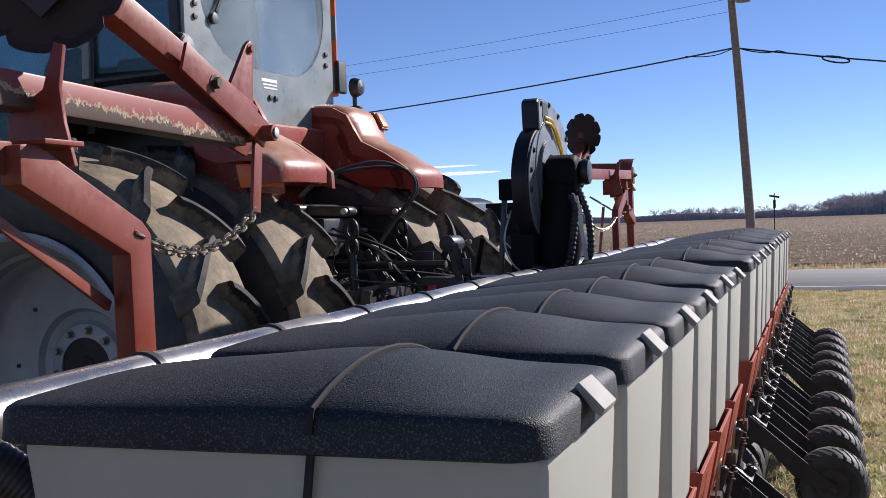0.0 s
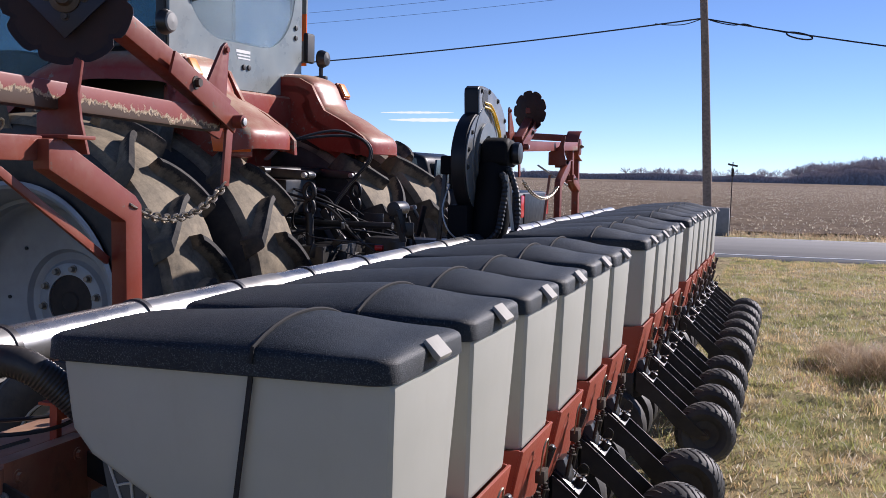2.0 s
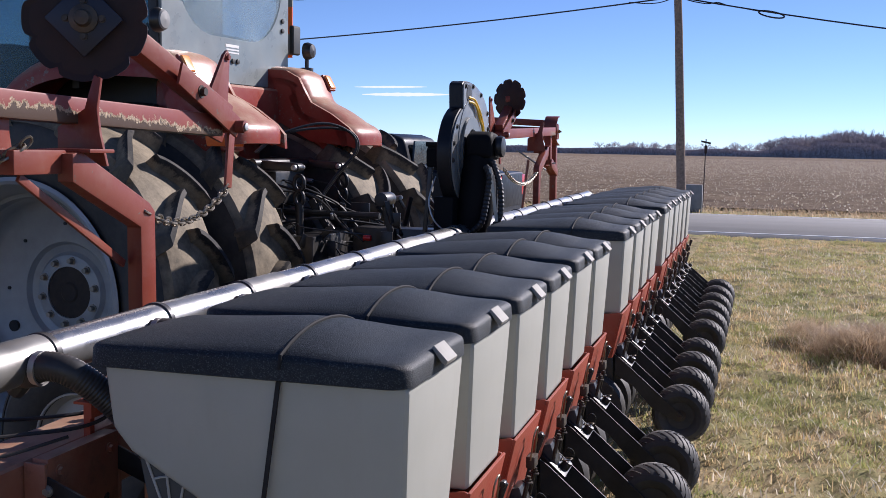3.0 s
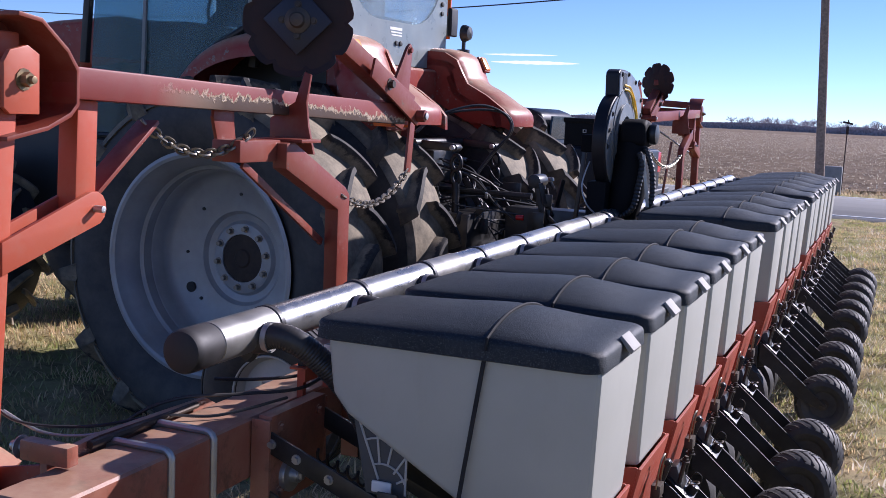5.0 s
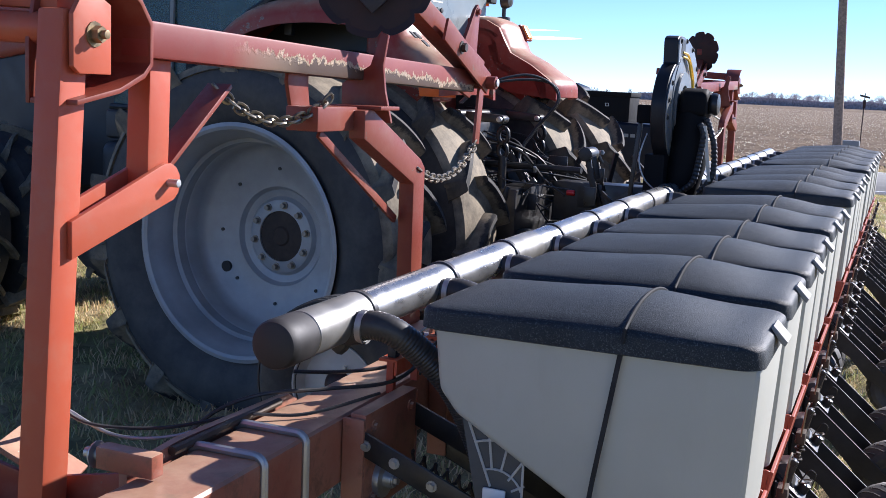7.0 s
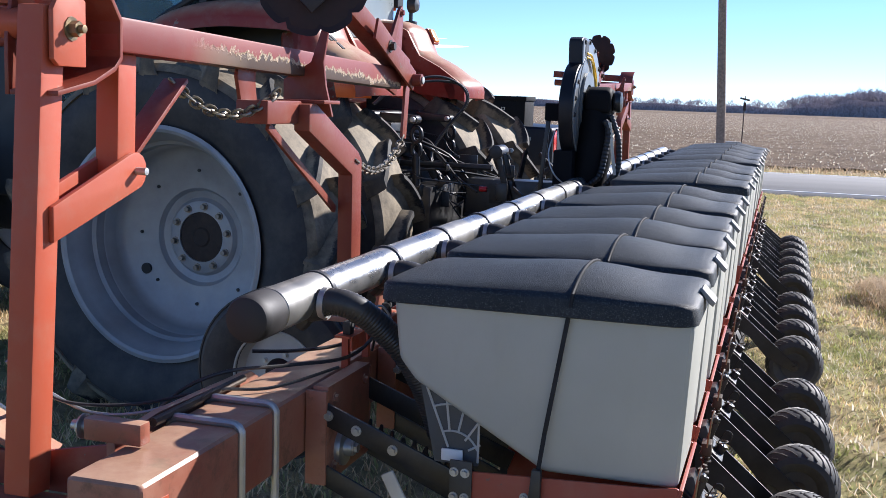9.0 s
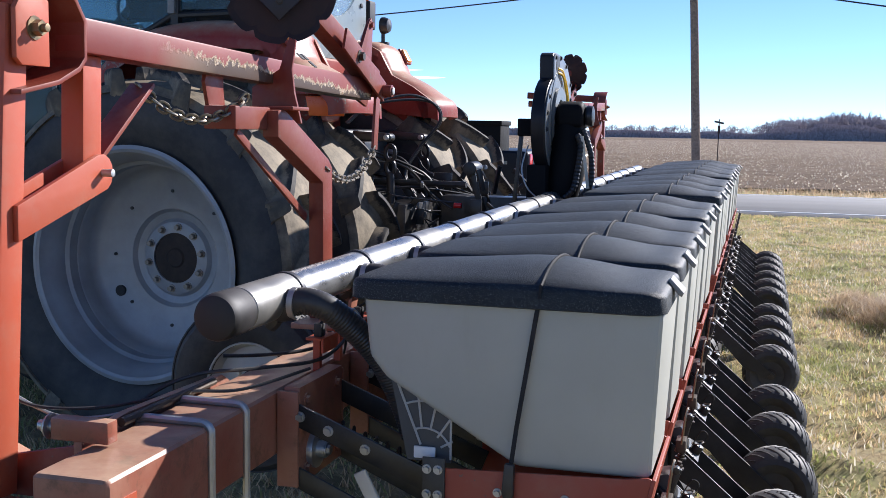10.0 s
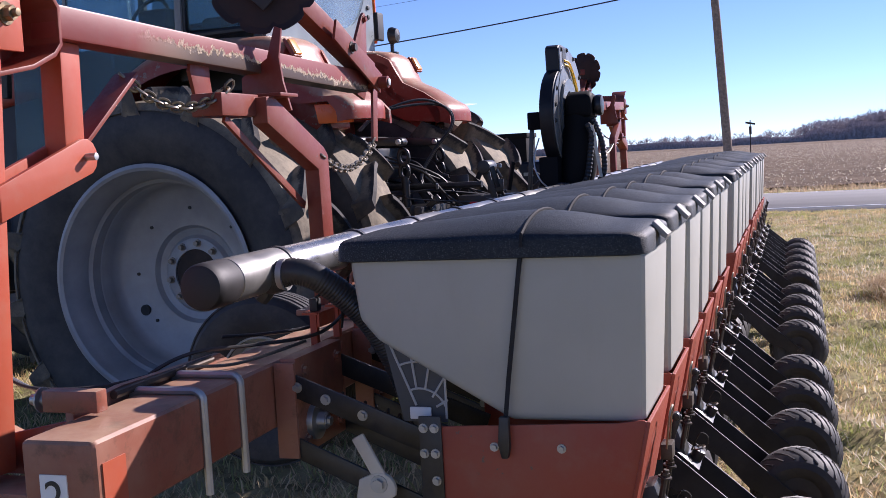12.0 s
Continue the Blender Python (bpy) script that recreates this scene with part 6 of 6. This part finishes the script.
def patchy(x, y, rng):
    p = np.array([noise.noise(Vector((px * 0.9, py * 0.9, 7))) for px, py in zip(x, y)])
    near = np.hypot(x, y + 2) < 26
    return (p + rng.uniform(-0.5, 0.5, len(x)) > -0.1) & near


blades("lawn_grass", 170000, (-0.6, 7.5), (1.0, 22.8), 0.046, 0.0032, DRY, "short dry tan lawn grass", 1, lawn_height, patchy)
blades("lawn_grass", 50000, (-0.6, 7.5), (1.0, 22.8), 0.05, 0.0042, GREEN, "short green lawn grass tufts", 2, lawn_height, lambda x, y, r: np.array([noise.noise(Vector((a * 0.7, b * 0.7, 21))) for a, b in zip(x, y)]) > 0.12)
blades("lawn_grass", 50000, (-9.0, -0.8), (-1.0, 7.5), 0.085, 0.0045, DRY, "short dry tan lawn grass", 3, lawn_height, patchy)
blades("lawn_grass", 14000, (-9.0, -0.8), (-1.0, 7.5), 0.08, 0.005, GREEN, "short green lawn grass tufts", 4, lawn_height)


def clump(cx, cy, rx, ry):
    return lambda x, y, r: ((x - cx) / rx) ** 2 + ((y - cy) / ry) ** 2 < r.uniform(0.1, 1, len(x))


for i, (cx, cy, rx, ry, n, h) in enumerate(((1.85, 8.6, 0.85, 0.8, 11000, 0.34), (1.15, 9.2, 0.35, 0.4, 2200, 0.26), (2.9, 7.4, 0.6, 0.5, 4600, 0.2))):
    blades("weed_clump", n, (cx - rx, cx + rx), (cy - ry, cy + ry), h * 0.62, 0.0026, WEED, "tangled clump of dead brown weeds", 30 + i, lambda x, y: lawn_height(x, y) + 0.55 * h * max(0.0, 1 - ((x - cx) / rx) ** 2 - ((y - cy) / ry) ** 2) * (0.4 + 0.6 * ((x * 37.7 + y * 91.3) % 1.0)), clump(cx, cy, rx, ry), (0.6, 2.6))


def tufts(freq, z, least):
    """Keeps blades only where the lawn stands in clumps."""
    return lambda x, y, r: np.array([noise.noise(Vector((a * freq, b * freq, z))) for a, b in zip(x, y)]) > least


blades("lawn_grass", 90000, (-0.6, 7.5), (1.0, 22.8), 0.105, 0.0034, DRY, "raised tufts of dry golden lawn grass", 35, lawn_height, tufts(2.6, 3, 0.30))
blades("lawn_grass", 90000, (-0.6, 7.5), (1.0, 22.8), 0.085, 0.0036, GREEN, "raised tufts of green lawn grass", 36, lawn_height, tufts(1.9, 57, 0.16))
blades("lawn_litter", 20000, (-0.4, 7.0), (1.0, 21), 0.075, 0.0045, LITTER, "pale dry stalks lying in the lawn", 33, lawn_height)
blades("lawn_grass", 30000, (-0.6, 7.5), (1.0, 22.8), 0.035, 0.007, GREEN, "short green lawn clover", 34, lawn_height, lambda x, y, r: np.array([noise.noise(Vector((a * 1.1, b * 1.1, 41))) for a, b in zip(x, y)]) > 0.18)
blades("verge_grass", 12000, (-30, 30), (31.8, 34.6), 0.17, 0.010, WEED, "tall dry roadside grass", 40, lambda x, y: -0.2)
blades("corn_litter", 170000, (-75, 60), (34.5, 260), 0.075, 0.024, LITTER, "pale broken corn stalks on bare soil", 41, field_height, lambda x, y, r: r.uniform(0, 1, len(x)) < (34.5 / y) ** 0.75)

# distance haze is mixed into both colours, so they are paler than real twigs
BARK = plain("hazy_winter_bark", (0.44, 0.40, 0.42), 0.9, vary=0.3, scale=2)
SCRUB = plain("hazy_brown_scrub", (0.36, 0.32, 0.33), 0.95, vary=0.45, scale=1.3)


def bare_tree(rng, height):
    """A leafless crown of tapering limbs and many twigs: lists of three-sided bars."""
    verts, faces = [], []

    def bar(p, q, r0, r1):
        d = (q - p).normalized()
        a = d.orthogonal().normalized()
        b = d.cross(a)
        k = len(verts)
        for c, r in ((p, r0), (q, r1)):
            for t in range(3):
                w = 2 * math.pi * t / 3
                verts.append(c + (a * math.cos(w) + b * math.sin(w)) * r)
        for t in range(3):
            faces.append((k + t, k + (t + 1) % 3, k + 3 + (t + 1) % 3, k + 3 + t))

    def grow(p, d, length, r, depth):
        q = p + d * length
        bar(p, q, r, r * 0.68)
        if depth == 0:
            return
        for i in range(rng.choice((3, 3, 4)) if depth > 1 else 4):
            v = Vector((rng.uniform(-1, 1), rng.uniform(-1, 1), rng.uniform(-0.15, 0.8)))
            nd = (d * 0.75 + v.normalized() * 0.75).normalized()
            grow(p.lerp(q, rng.uniform(0.55, 1.0)), nd, length * rng.uniform(0.55, 0.8), r * 0.55, depth - 1)

    grow(Vector((0, 0, 0)), Vector((rng.uniform(-0.05, 0.05), 0, 1)).normalized(), height * 0.34, height * 0.030, 4)
    return verts, faces


rng = random.Random(8)
GROVE = 21.0
kinds = [bare_tree(rng, 1.0) for i in range(6)]
TREE_ME = []
for verts, faces in kinds:
    me = bpy.data.meshes.new("bare_tree")
    me.from_pydata([tuple(v) for v in verts], [], faces)
    me.materials.append(BARK)
    TREE_ME.append(me)


def far_tree(x, y, h):
    ob = new("bare_tree", rng.choice(TREE_ME))
    ob.matrix_basis = pose(x, y, -0.3, 0, 0, rng.uniform(0, 360)) @ Matrix.Diagonal((h * 1.15, h * 1.15, h, 1))
    tagged(ob, "leafless grey-brown tree at the far field edge", "tree", "far trees")


thicket_v, thicket_f = [], []


def low_tree(x, y, h):
    """Adds a small tree to the thicket."""
    verts, faces = rng.choice(kinds)
    k, a = len(thicket_v), rng.uniform(0, 6.28)
    ca, sa = math.cos(a) * h * 1.15, math.sin(a) * h * 1.15
    thicket_v.extend((x + v.x * ca - v.y * sa, y + v.x * sa + v.y * ca, v.z * h - 0.3) for v in verts)
    thicket_f.extend(tuple(i + k for i in f) for f in faces)


# a grove at the field's edge, with undergrowth
for i in range(230):
    x = min(52.0, max(-2.0, rng.gauss(GROVE + 6, 13)))
    far_tree(x, 424 + rng.uniform(-6, 24), rng.uniform(8.0, 15.5) * (1.0 - 0.25 * min(1, abs(x - GROVE - 8) / 30)))
for i in range(150):
    x = rng.uniform(-40, 80)
    low_tree(x, 424 + rng.uniform(-4, 14), rng.uniform(3.0, 5.6) * (1.3 if abs(x - GROVE - 6) < 24 else 1.0))
for i in range(60):
    low_tree(-70 + 78 * rng.random(), 470 + rng.uniform(-10, 30), rng.uniform(4.5, 8.5))
for i in range(10):
    far_tree(-190 + 120 * rng.random(), 470 + rng.uniform(-10, 30), rng.uniform(5.0, 8.0))
me = bpy.data.meshes.new("thicket")
me.from_pydata(thicket_v, [], thicket_f)
me.materials.append(BARK)
tagged(new("thicket", me), "leafless grey-brown thicket along the far field edge", "bushes", kind="stuff")


def scrub_band():
    """A long low hedge of upright, leaning twigs, dense enough to be dark."""
    r = np.random.default_rng(3)
    n = 70000
    x, y = r.uniform(-330, 330, n), r.uniform(402, 418, n)
    wave = 0.5 + 0.5 * np.sin(x * 0.21 + 1.7 * np.sin(x * 0.053))
    grove = np.clip((x + 1) / 14, 0, 1) * np.clip((56 - x) / 10, 0, 1)
    h = (2.0 + 0.7 * wave + grove * (2.9 + 1.5 * np.sin(x * 0.37) * np.sin(x * 0.11))) * r.uniform(0.55, 1.0, n) ** 0.6
    lean, w = r.normal(0, 0.35, n), r.uniform(0.10, 0.32, n)
    v = np.zeros((n, 4, 3))
    for k, (f, up, side) in enumerate(((0, -0.2, -1), (0, -0.2, 1), (0.7, 0.72, 1.2), (1.0, 1.0, -0.5))):
        v[:, k, 0], v[:, k, 1], v[:, k, 2] = x + lean * h * f + side * w, y, h * up
    me = bpy.data.meshes.new("scrub")
    me.from_pydata(v.reshape(-1, 3).tolist(), [], (np.arange(n)[:, None] * 4 + np.array([[0, 1, 2, 3]])).tolist())
    me.materials.append(SCRUB)
    tagged(new("scrub", me), "low dark brown scrub hedge along the far field edge", "bushes", kind="stuff")


scrub_band()


# ---------------------------------------------------------------- high thin cloud
def cloud_material():
    n = Nodes("glowing_ice_cloud")
    clear = n.t.nodes.new("ShaderNodeBsdfTransparent")
    thin = n.t.nodes.new("ShaderNodeMixShader")
    n.link(n.ramp(n.noise(0.02, 5, 0.6, stretch=(0.3, 1, 3)), 0.3, 0.7, 0.55, 0.95), thin.inputs[0])
    n.link(clear.outputs[0], thin.inputs[1])
    # emission stands in for sunlight on the cloud
    em = n.t.nodes.new("ShaderNodeEmission")
    em.inputs[0].default_value, em.inputs[1].default_value = (0.92, 0.96, 1.0, 1), 0.75
    n.link(em.outputs[0], thin.inputs[2])
    n.link(thin.outputs[0], n.t.nodes["Material Output"].inputs[0])
    return n.mat


CLOUD = cloud_material()


def streak(x0, x1, y, z, h):
    """A long, thin, feather-ended cloud."""
    pts = [(x0 + (x1 - x0) * i / 24, y, z + 0.02 * (i - 12)) for i in range(25)]
    rad = [max(0.05, h * math.sin(math.pi * min(1, (i + 0.3) / 24.6)) ** 0.7 * (0.9 + 0.12 * math.sin(i * 2.1))) for i in range(25)]
    solo("cloud", rod(pts, h, 8, rad), CLOUD, "thin white streak of high cloud", "cloud", kind="structure")


streak(-1150, -930, 3000, 166, 3.2)
streak(-1125, -865, 3000, 145, 5.5)
